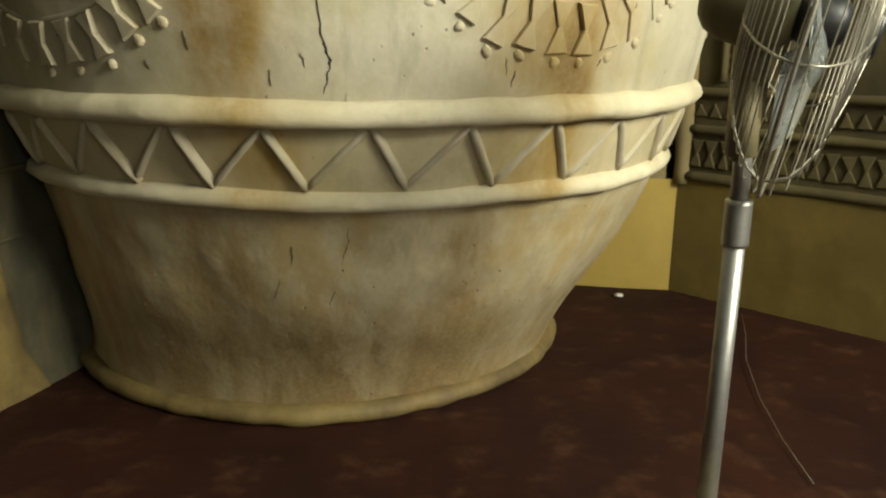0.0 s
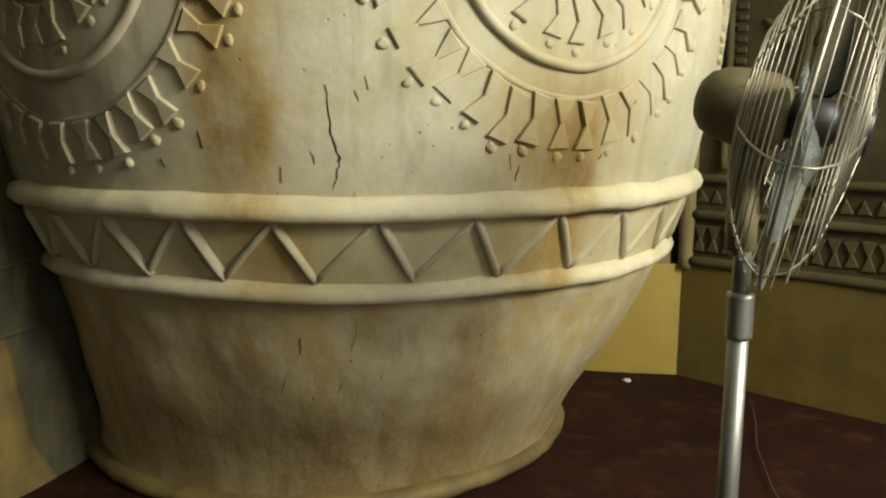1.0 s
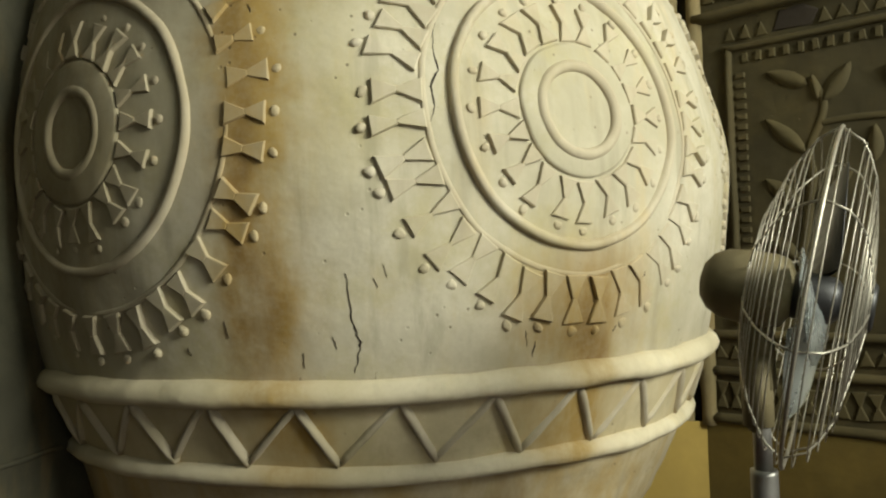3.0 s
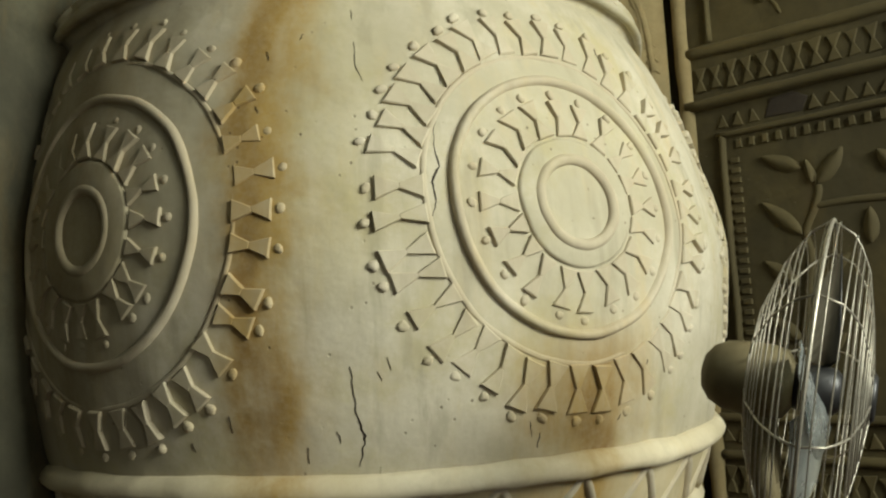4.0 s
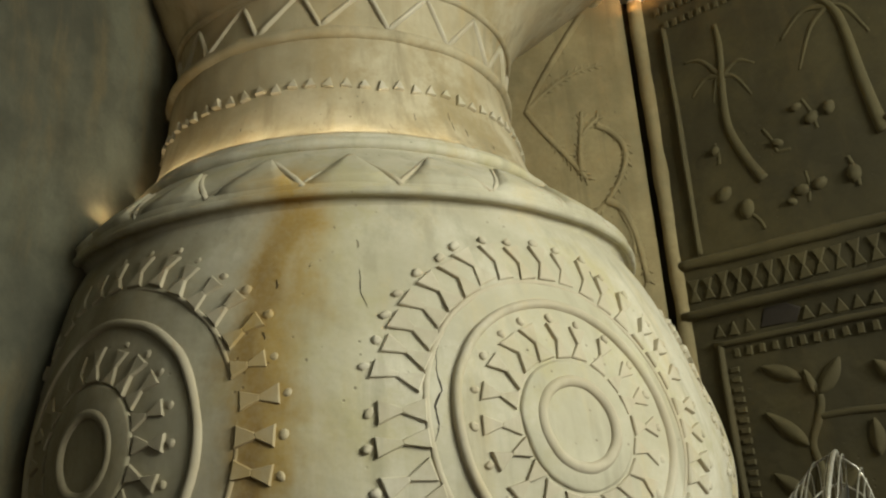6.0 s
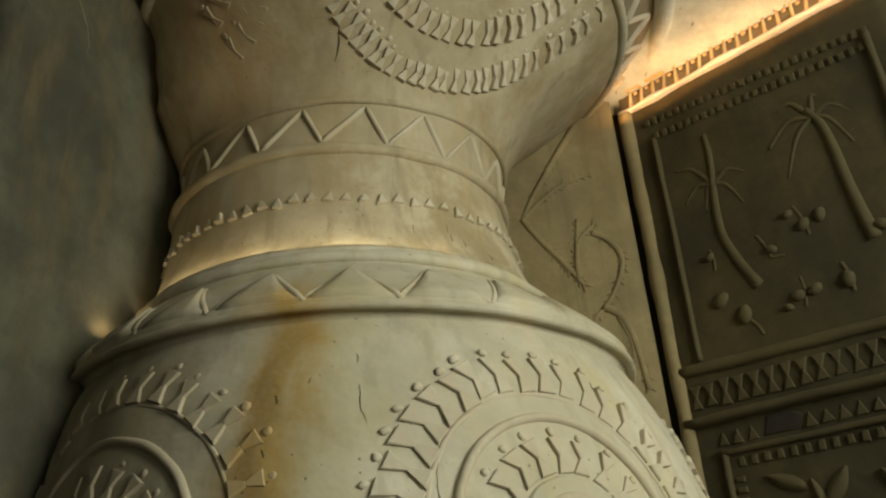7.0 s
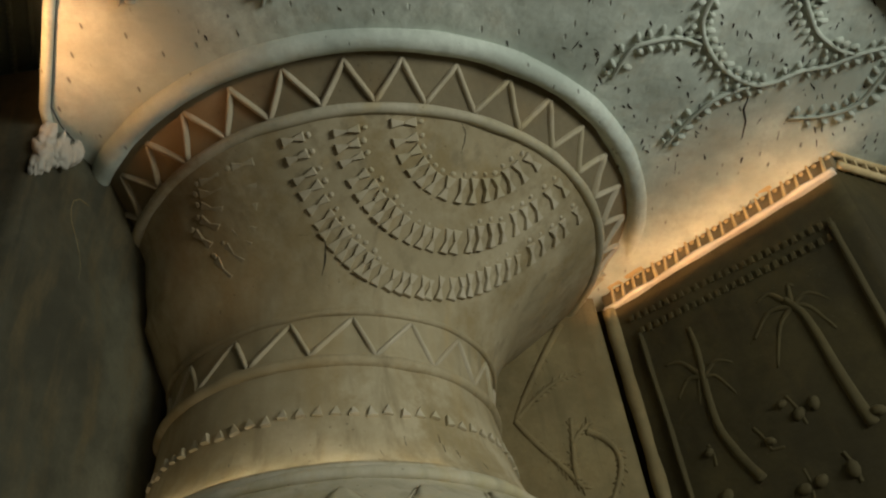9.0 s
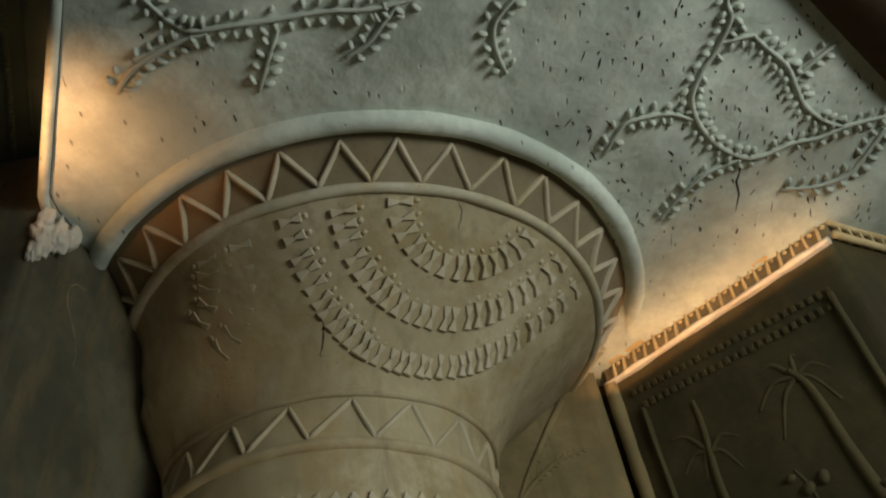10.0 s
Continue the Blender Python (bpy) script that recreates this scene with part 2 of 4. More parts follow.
def grid_mesh(rows, closed=False):
    """A sheet from rows of points."""
    bm = bmesh.new()
    vs = [[bm.verts.new(p) for p in row] for row in rows]
    n = len(vs[0])
    for a, b in zip(vs, vs[1:]):
        for i in range(n if closed else n - 1):
            j = (i + 1) % n
            bm.faces.new((a[i], a[j], b[j], b[i]))
    bmesh.ops.recalc_face_normals(bm, faces=bm.faces)
    return bm


def tube(points, radius, sides=8, taper=None, closed=False):
    """A round bar along a line of points."""
    pts = [Vector(p) for p in points]
    n = len(pts)
    rows, side = [], None
    for i, p in enumerate(pts):
        a, b = (pts[i - 1], pts[(i + 1) % n]) if closed else (pts[max(i - 1, 0)], pts[min(i + 1, n - 1)])
        d = (b - a).normalized()
        if side is None:
            side = d.orthogonal().normalized()
        side = (side - d * side.dot(d)).normalized()
        up = d.cross(side)
        r = radius * (taper(i / max(n - 1, 1)) if taper else 1)
        rows.append([p + (side * math.cos(6.28318 * k / sides) + up * math.sin(6.28318 * k / sides)) * r for k in range(sides)])
    if closed:
        rows.append(rows[0])
    bm = grid_mesh(rows, True)
    if closed:
        bmesh.ops.remove_doubles(bm, verts=bm.verts, dist=1e-6)
    else:
        for row in (0, -1):
            bm.verts.ensure_lookup_table()
            k = 0 if row == 0 else len(bm.verts) - sides
            bm.faces.new([bm.verts[k + i] for i in range(sides)])
        bmesh.ops.recalc_face_normals(bm, faces=bm.faces)
    return bm


def prism(outline, height, inset=0.0, sink=0.012):
    """A pillow-edged plate from an outline in x, y; its top at z = height, its foot sunk below 0."""
    bm = bmesh.new()
    c = Vector((sum(p[0] for p in outline) / len(outline), sum(p[1] for p in outline) / len(outline)))
    rings = []
    for z, k in ((-sink, 0), (height * 0.7, 0), (height, inset)):
        ring = []
        for p in outline:
            q = Vector(p[:2])
            d = c - q
            q = q + d.normalized() * min(k, d.length * 0.6) if d.length > 1e-6 else q
            ring.append(bm.verts.new((q.x, q.y, z)))
        rings.append(ring)
    n = len(outline)
    for a, b in zip(rings, rings[1:]):
        for i in range(n):
            bm.faces.new((a[i], a[(i + 1) % n], b[(i + 1) % n], b[i]))
    bm.faces.new(rings[-1])
    bmesh.ops.recalc_face_normals(bm, faces=bm.faces)
    return bm


def joined(*bms):
    out = bmesh.new()
    for b in bms:
        me = bpy.data.meshes.new("piece")
        b.to_mesh(me)
        b.free()
        out.from_mesh(me)
        bpy.data.meshes.remove(me)
    return out


def frame_at(p, xdir, normal):
    """A pose at p whose z is the normal and whose x lies along xdir."""
    z = Vector(normal).normalized()
    x = (Vector(xdir) - z * Vector(xdir).dot(z)).normalized()
    y = z.cross(x)
    m = Matrix((x, y, z)).transposed().to_4x4()
    m.translation = p
    return m


def dome(r, h, sides=10, rings=3, sink=0.01):
    rows = [[(r * math.cos(6.28318 * i / sides), r * math.sin(6.28318 * i / sides), -sink) for i in range(sides)]]
    for k in range(rings):
        a = k / rings * math.pi / 2
        rows.append([(r * math.cos(a) * math.cos(6.28318 * i / sides), r * math.cos(a) * math.sin(6.28318 * i / sides), h * math.sin(a)) for i in range(sides)])
    bm = grid_mesh(rows, True)
    bm.verts.ensure_lookup_table()
    bm.faces.new([bm.verts[len(bm.verts) - sides + i] for i in range(sides)])
    return bm


# ---- the room's shell ----


def wall_sheet(name, a, b, z0, z1, material, thick=0.18, label="", wobble=0.008, step=0.07, cut=None):
    """An upright wall from a to b (seen from its right-hand side going a to b reversed), uneven, with thickness."""
    a, b = Vector((a[0], a[1], 0)), Vector((b[0], b[1], 0))
    d = (b - a)
    n = Vector((d.y, -d.x, 0)).normalized()
    nu, nz = max(2, int(d.length / step)), max(2, int((z1 - z0) / step))
    rows = []
    for j in range(nz + 1):
        z = z0 + (z1 - z0) * j / nz
        row = []
        for i in range(nu + 1):
            p = a + d * (i / nu) + Vector((0, 0, z))
            row.append(p + n * wobble * (noise.noise(p * 2.3) + 0.5 * noise.noise(p * 7)))
        rows.append([row[0] - n * thick] + row + [row[-1] - n * thick])
    bm = grid_mesh(rows)
    me = mesh_of(name, bm, material)
    ob = new(name, me)
    return tagged(ob, label or "uneven hand-plastered wall", "wall", kind="structure")


WR = (1.065, 3.67)   # foot of the corner beside the pot
WE = (2.075, 2.70)   # far edge of the panelled wall
CEIL_Z = 4.235

bm = grid_mesh([[(x, y, 0.012 * noise.noise(Vector((x * 1.3, y * 1.3, 0)))) for x in np.linspace(-5.5, 5.5, 90)] for y in np.linspace(-4.2, 4.6, 72)])
tagged(part("floor", bm, FLOOR, None, "dull red oxide cement floor, scuffed and dusty"), category="floor", kind="structure")


def wall_with_opening(name, a, b, z0, z1, o0, o1, s0, s1, material, label):
    """A wall from a to b with an opening from o0 to o1 along it and from s0 to s1 in height, 0.3 m deep."""
    a, b = Vector((*a, 0)), Vector((*b, 0))
    d = (b - a).normalized()
    n = Vector((d.y, -d.x, 0))
    length = (b - a).length
    bms = []
    for u0, u1, h0, h1 in ((0, o0, z0, z1), (o1, length, z0, z1), (o0, o1, z0, s0), (o0, o1, s1, z1)):
        if u1 - u0 > 0.01 and h1 - h0 > 0.01:
            rows = [[a + d * u + Vector((0, 0, h)) for u in np.linspace(u0, u1, 8)] for h in np.linspace(h0, h1, 8)]
            bms.append(grid_mesh(rows))
    ring = [(o0, s0), (o1, s0), (o1, s1), (o0, s1), (o0, s0)]
    bms.append(grid_mesh([[a + d * u + Vector((0, 0, h)) for u, h in ring], [a + d * u - n * 0.3 + Vector((0, 0, h)) for u, h in ring]]))
    return tagged(part(name, joined(*bms), material, None, label), category="wall", kind="structure")


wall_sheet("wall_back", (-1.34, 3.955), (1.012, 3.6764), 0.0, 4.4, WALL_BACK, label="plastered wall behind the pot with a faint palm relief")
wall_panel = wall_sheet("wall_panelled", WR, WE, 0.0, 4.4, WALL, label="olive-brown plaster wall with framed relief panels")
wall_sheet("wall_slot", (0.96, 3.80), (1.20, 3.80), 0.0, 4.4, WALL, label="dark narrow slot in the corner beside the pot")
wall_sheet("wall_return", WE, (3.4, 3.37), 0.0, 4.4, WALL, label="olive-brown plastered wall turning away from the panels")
wall_sheet("wall_pier_side", (-1.41, 2.02), (-1.08, 3.30), 0.0, 4.3, PIER, label="grey-green plastered side of a pier against the pot", wobble=0.034, step=0.05)
wall_sheet("wall_pier_front", (-2.1, 2.06), (-1.41, 2.02), 0.0, 4.6, PIER, label="grey-green plastered front of a pier")
wall_sheet("wall_pier_outer", (-2.1, 4.3), (-2.1, 2.06), 0.0, 5.0, PIER, step=0.2)
# Out of view: walls whose openings are added to hold the daylight lamps.
wall_with_opening("wall_east", (3.4, 3.37), (3.4, -3.4), 0.0, 4.4, 2.90, 4.84, 2.14, 3.58, WALL, "unseen plain plastered wall with an added window opening")
wall_with_opening("wall_rear_east", (3.4, -3.4), (0.0, -3.4), 0.0, 5.0, 0.18, 1.42, 1.23, 2.57, WALL, "unseen plain plastered wall with an added window opening")
wall_with_opening("wall_rear_west", (0.0, -3.4), (-4.2, -3.4), 0.0, 5.0, 0.58, 1.82, 0.0, 2.25, WALL, "unseen plain plastered wall with an added doorway")
wall_sheet("wall_west", (-4.2, -3.4), (-4.2, 4.3), 0.0, 5.0, PIER, step=0.25)
wall_sheet("wall_far", (-4.2, 4.3), (-2.1, 4.3), 0.0, 5.0, PIER, step=0.25)

# the dado of ochre paint: thin coats proud of the walls
def coat(name, a, b, z0, z1, material, parent=None, label="", proud=0.012):
    a, b = Vector((*a, 0)), Vector((*b, 0))
    d = b - a
    n = Vector((d.y, -d.x, 0)).normalized()
    rows = []
    for h in np.linspace(z0, z1, 10):
        row = []
        for u in np.linspace(0, 1, 26):
            p = a + d * float(u) + Vector((0, 0, float(h)))
            row.append(p + n * (proud + 0.008 * (noise.noise(p * 2.3) + 0.5 * noise.noise(p * 7))))
        rows.append(row)
    return tagged(part(name, grid_mesh(rows), material, parent, label), category="wall", kind="structure")


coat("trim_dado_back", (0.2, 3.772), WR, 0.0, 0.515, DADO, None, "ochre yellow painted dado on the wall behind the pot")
coat("trim_dado_panelled", WR, WE, 0.0, 0.515, DADO_SHADED, None, "ochre painted dado below the carved panels, its shade put into the colour")



def on_pier(run, z, proud):
    """A point on the pier's side, run metres from its near edge."""
    a, d = Vector((-1.41, 2.02, 0)), Vector((0.33, 1.28, 0)).normalized()
    n = Vector((d.y, -d.x, 0))
    p = a + d * run + Vector((0, 0, z))
    return p + n * (proud + 0.034 * (noise.noise(p * 2.3) + 0.5 * noise.noise(p * 7)))


rows = []
for z in np.linspace(0.0, 0.53, 16):
    reach = float(np.interp(z, [0.0, 0.17, 0.30, 0.49, 0.53], [0.56, 0.48, 0.45, 0.41, 0.39]))
    rows.append([on_pier(reach * u, float(z), 0.007 if u < 1 else -0.01) for u in list(np.linspace(0, 0.98, 20)) + [1.0]])
tagged(part("trim_dado_pier", grid_mesh(rows), BASE, None, "dirty ochre painted patch at the foot of the pier"), category="wall", kind="structure")
for z in (0.525, 0.738):
    line = [on_pier(float(u), z + 0.006 * noise.noise(Vector((u * 5, z, 0))), 0.0) for u in np.linspace(0.0, 1.25, 40)]
    tagged(part("trim_joint", tube(line, 0.010, 8), PIER, None, "uneven plaster joint across the pier"), category="trim", kind="structure")

# ceiling: a sheet that coves down to the cornice, with a free edge over the open side
def ceil_z(x, y):
    # distance to the panelled wall
    ux, uy = 0.7212, -0.6927
    d = -((x - WR[0]) * -uy + (y - WR[1]) * ux)
    k = min(1.0, max(0.0, 1 - d / 0.42))
    p = Vector((x, y, 0))
    return CEIL_Z - 0.10 * k * k + 0.012 * noise.noise(p * 1.5) + 0.006 * noise.noise(p * 5)


def edge_x(y):
    # free edge of the ceiling on the open side
    return float(np.interp(y, [-3.5, 1.107, 2.0, 2.37, 4.2], [0.9, -1.03, -1.43, -1.45, -1.45]))


rows = []
for y in np.linspace(-3.5, 4.1, 150):
    x0 = edge_x(y)
    rows.append([(x, y, ceil_z(x, y)) for x in x0 + (3.5 - x0) * np.linspace(0, 1, 110)])
    rows[-1] = [(x0 - 0.01, y, CEIL_Z + 0.6), (x0 - 0.01, y, CEIL_Z + 0.03)] + rows[-1]
tagged(part("ceiling", grid_mesh(rows), CEIL, None, "pale plaster ceiling with a free rounded edge, pitted and trowelled"), category="ceiling", kind="structure")
rows = [[(x, y, 4.83) for x in np.linspace(-4.3, 0.95, 6)] for y in np.linspace(-3.5, 4.4, 6)]
tagged(part("ceiling_side", grid_mesh(rows), SIDE, None, "higher plaster ceiling of the dim space beside"), category="ceiling", kind="structure")
ys = np.linspace(-3.4, 2.35, 60)
bm = tube([(edge_x(y) + 0.012, y, ceil_z(edge_x(y), y) - 0.004 + 0.004 * noise.noise(Vector((0, y * 6, 0)))) for y in ys], 0.022, 10)
tagged(part("trim_ceiling_edge", bm, CEIL, None, "rounded plaster bead along the ceiling's free edge"), category="trim", kind="structure")

# beam that crosses the ceiling
def box_between(a, b, width, z0, z1, bevel=0.01):
    a, b = Vector((*a, 0)), Vector((*b, 0))
    d = (b - a).normalized()
    n = Vector((d.y, -d.x, 0))
    bm = bmesh.new()
    vs = [bm.verts.new(p + Vector((0, 0, z))) for z in (z0, z1) for p in (a, b, b + n * width, a + n * width)]
    for f in ((0, 1, 2, 3), (7, 6, 5, 4), (0, 4, 5, 1), (1, 5, 6, 2), (2, 6, 7, 3), (3, 7, 4, 0)):
        bm.faces.new([vs[i] for i in f])
    bmesh.ops.recalc_face_normals(bm, faces=bm.faces)
    bmesh.ops.bevel(bm, geom=bm.edges[:], offset=bevel, segments=2, affect="EDGES")
    return bm


tagged(part("ceiling_beam", box_between((-0.4, -0.6), (3.3, 3.02), 0.45, 4.185, 4.30), BEAM, None, "dark brown timber beam under the plaster ceiling"), category="beam", kind="structure")

# ---- the giant pot ----
OX = lerp_list([(0, -0.150), (0.2, -0.10), (0.48, -0.03), (0.7, 0), (1.6, 0.0), (1.9, -0.02), (2.34, -0.065), (2.66, -0.10), (3.19, -0.125), (3.4, -0.07), (3.6, 0.0), (3.8, 0.06), (4.1, 0.125), (4.24, 0.125)])
PROFILE = [(0.0, 0.878), (0.10, 0.882), (0.2, 0.913), (0.35, 0.980), (0.48, 1.032), (0.6, 1.075), (0.70, 1.105), (0.745, 1.125), (0.79, 1.14), (0.85, 1.165), (0.91, 1.185), (0.97, 1.205), (1.05, 1.225),
           (1.2, 1.255), (1.39, 1.282), (1.58, 1.292), (1.75, 1.272), (1.88, 1.243), (2.05, 1.20), (2.2, 1.15), (2.33, 1.085), (2.352, 1.07),
           (2.358, 1.12), (2.37, 1.128), (2.40, 1.118), (2.45, 1.075), (2.52, 1.0), (2.58, 0.93), (2.625, 0.875), (2.65, 0.862), (2.672, 0.872), (2.684, 0.866), (2.70, 0.850), (2.72, 0.833), (2.75, 0.817), (2.79, 0.802), (2.86, 0.782), (2.946, 0.765), (3.05, 0.752), (3.15, 0.74),
           (3.2, 0.728), (3.3, 0.715), (3.38, 0.705), (3.45, 0.70), (3.55, 0.72), (3.65, 0.76), (3.75, 0.83), (3.85, 0.92), (3.95, 1.03), (4.03, 1.12), (4.09, 1.20), (4.12, 1.20), (4.16, 1.235), (4.20, 1.29), (4.24, 1.36)]


def smooth_profile(lo, hi, reach):
    zs = np.arange(lo, hi + 0.0025, 0.005)
    rs = np.interp(zs, [p[0] for p in PROFILE], [p[1] for p in PROFILE])
    n = int(reach / 0.005)
    w = np.hanning(2 * n + 3)[1:-1]
    first, last = 2 * rs[0] - rs[n:0:-1], 2 * rs[-1] - rs[-2:-n - 2:-1]
    return zs, np.convolve(np.concatenate([first, rs, last]), w / w.sum(), "valid")


PIECES = [smooth_profile(0.0, 2.345, 0.14), smooth_profile(2.36, 2.675, 0.02), smooth_profile(2.68, 2.95, 0.025), smooth_profile(2.96, 4.24, 0.12)]
ALL_Z, ALL_R = np.concatenate([p[0] for p in PIECES]), np.concatenate([p[1] for p in PIECES])


def RAD(z):
    return float(np.interp(z, ALL_Z, ALL_R))



# the side against the pier swells out under the capital
SWELL = lerp_list([(3.25, 0.0), (3.4, 0.06), (3.55, 0.17), (3.68, 0.21), (3.85, 0.13), (4.02, 0.0)])


def pot_at(turn, z, out=0.0):
    """A point on the pot at a turn round its axis in degrees, its outward normal and the level tangent."""
    a = radians(turn)
    g = min(1.0, max(0.0, (-18.0 - turn) / 50.0)) if -140 < turn <= 180 else 0.0
    swell = SWELL(z) * g * g * (3 - 2 * g)
    slope = (RAD(z + 0.03) - RAD(z - 0.03)) / 0.06
    radial = Vector((math.sin(a), -math.cos(a), 0))
    n = (radial - Vector((0, 0, slope))).normalized()
    return Vector((AX + OX(z), AY, z)) + radial * (RAD(z) + swell) + n * out, n, Vector((math.cos(a), math.sin(a), 0))


def lathe(z0, z1, step, wob=0.006, segs=200):
    zs = sorted(set([z0, z1] + [z for z, _ in PROFILE if z0 < z < z1 and 2.3 < z < 2.45] + list(np.arange(z0, z1, step))))
    rows = []
    for z in zs:
        row = []
        for i in range(segs):
            p, n, _ = pot_at(360 * i / segs - 140 if i else -140, z)
            row.append(p + n * wob * (noise.noise(p * 2.0) + 0.6 * noise.noise(p * 6.5) + 0.3 * noise.noise(p * 17)))
        rows.append(row)
    return grid_mesh(rows, True)


def hoop(z, radius_add, thick, squash=1.0, segs=150, lump=0.12, rise=1.0):
    """An uneven rounded ridge round the pot."""
    rows = []
    for i in range(segs):
        p, n, t = pot_at(360 * i / segs - 140, z)
        radial = Vector((n.x, n.y, 0)).normalized()
        up = Vector((0, 0, 1))
        k = 1 + lump * noise.noise(Vector((math.cos(i / segs * 6.28) * 9, math.sin(i / segs * 6.28) * 9, z)))
        c = p + radial * radius_add + up * 0.006 * noise.noise(Vector((math.cos(i / segs * 6.28) * 4, math.sin(i / segs * 6.28) * 4, z + 5)))
        ring = []
        for j in range(12):
            a = 6.28318 * j / 12
            s, q = math.sin(a), math.cos(a)
            lift = rise if s > 0 else 1.0
            ring.append(c + (radial * (q - 0.55 * (lift - 1) * max(s, 0)) + up * s * squash * lift) * thick * k)
        rows.append(ring)
    rows.append(rows[0])
    bm = grid_mesh(rows, True)
    bmesh.ops.remove_doubles(bm, verts=bm.verts, dist=1e-6)
    return bm


pot = thing("pot_column", "giant cream plaster pot-shaped column with moulded medallions, cracked and stained", "column")
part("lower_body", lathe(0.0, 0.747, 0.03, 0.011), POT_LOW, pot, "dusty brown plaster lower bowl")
part("belt_band", lathe(0.745, 0.96, 0.03), POT_BAND, pot, "browner plaster band between two ridges")
part("body", lathe(0.955, 2.355, 0.03), POT, pot)
part("shoulder", lathe(2.353, 2.69, 0.02), POT, pot)
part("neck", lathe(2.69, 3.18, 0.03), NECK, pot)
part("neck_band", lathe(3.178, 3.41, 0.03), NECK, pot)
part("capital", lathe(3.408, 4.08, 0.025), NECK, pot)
part("capital_band", lathe(4.078, 4.24, 0.02), TOP_BAND, pot, "recessed plaster band under the rim, its shade put into the brown")
part("base_ring", hoop(0.030, 0.002, 0.040, 0.8, lump=0.3), BASE, pot, "ochre painted base ring")
part("belt_ridge", hoop(0.732, 0.010, 0.027, 0.9, lump=0.2, rise=1.3), RIDGE, pot)
part("belt_ridge", hoop(0.955, 0.016, 0.032, 0.9, lump=0.2, rise=1.45), RIDGE, pot)
part("shoulder_ridge", hoop(2.362, -0.002, 0.016, 0.9), POT, pot)
part("shoulder_ridge", hoop(2.640, 0.008, 0.024, 0.9, lump=0.3, rise=1.6), POT, pot)
part("neck_ridge", hoop(3.17, 0.0, 0.028, 0.9), NECK, pot)
part("neck_ridge", hoop(3.41, 0.0, 0.016, 0.9), NECK, pot)
part("capital_ridge", hoop(4.075, 0.006, 0.026, 0.9), POT, pot)
part("capital_rim", hoop(4.228, 0.060, 0.050, 0.95), CEIL, pot, "thick rounded plaster rim under the ceiling")


def bar_on_pot(ta, za, tb, zb, w, high):
    """A half-round bar that follows the pot from one turn and height to another."""
    steps = 6
    mids = [pot_at(ta + (tb - ta) * k / steps, za + (zb - za) * k / steps) for k in range(steps + 1)]
    rows = []
    for k, (p, n, _) in enumerate(mids):
        d = (mids[min(k + 1, steps)][0] - mids[max(k - 1, 0)][0]).normalized()
        side = n.cross(d).normalized()
        f = (0.7 if k in (0, steps) else 1) * (1 + 0.12 * noise.noise(p * 31))
        rows.append([p + side * w * f * math.cos(a) + n * (high * f * math.sin(a) - 0.004) for a in (math.pi * q / 5 for q in range(6))])
    bm = grid_mesh(rows)
    bm.verts.ensure_lookup_table()
    bm.faces.new([bm.verts[q] for q in range(6)])
    bm.faces.new([bm.verts[steps * 6 + q] for q in range(6)])
    bmesh.ops.recalc_face_normals(bm, faces=bm.faces)
    return bm


def zigzag(top0, step, shift, z_top, z_bot, w, high, thin=0.8, lo=-115, hi=125):
    """A band of slanting bars round the pot: from each upper point to the lower one, and on to the next."""
    rnd = random.Random(int(z_top * 100))
    for k in range(int((lo - top0) / step), int((hi - top0) / step) + 1):
        t0 = top0 + k * step
        for f, ta, za, tb, zb in ((1.0, t0, z_top, t0 + shift, z_bot), (thin, t0 + shift, z_bot, t0 + step, z_top)):
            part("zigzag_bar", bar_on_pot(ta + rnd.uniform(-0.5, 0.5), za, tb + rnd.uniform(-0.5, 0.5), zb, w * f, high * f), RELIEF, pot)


zigzag(6.9, 12.0, 4.5, 0.930, 0.765, 0.014, 0.024)
zigzag(6.9, 15.0, 6.5, 2.560, 2.388, 0.012, 0.011, 0.7)


def raised_triangle(left, apex, right, z_bot, z_top, high):
    """A low three-cornered plate on the pot, its edges sloped."""
    rows = []
    for v in (0.0, 0.06, 0.2, 0.4, 0.6, 0.8, 0.93, 1.0):
        row = []
        for u in (0.0, 0.08, 0.3, 0.5, 0.7, 0.92, 1.0):
            a, b = left + (apex - left) * v, right + (apex - right) * v
            edge = u in (0.0, 1.0) or v in (0.0, 1.0)
            row.append(pot_at(a + (b - a) * u, z_bot + (z_top - z_bot) * v, -0.004 if edge else high)[0])
        rows.append(row)
    return grid_mesh(rows)


for k in range(-7, 8):
    t0 = 6.9 + 15.0 * k
    part("triangle_plate", raised_triangle(t0 - 7.6, t0, t0 + 6.0, 2.392, 2.556, 0.013), POT, pot)
zigzag(11.7, 20.0, 10.0, 3.38, 3.20, 0.012, 0.018, 0.95)
zigzag(0.9, 10.4, 5.4, 4.215, 4.092, 0.014, 0.028, 1.0)


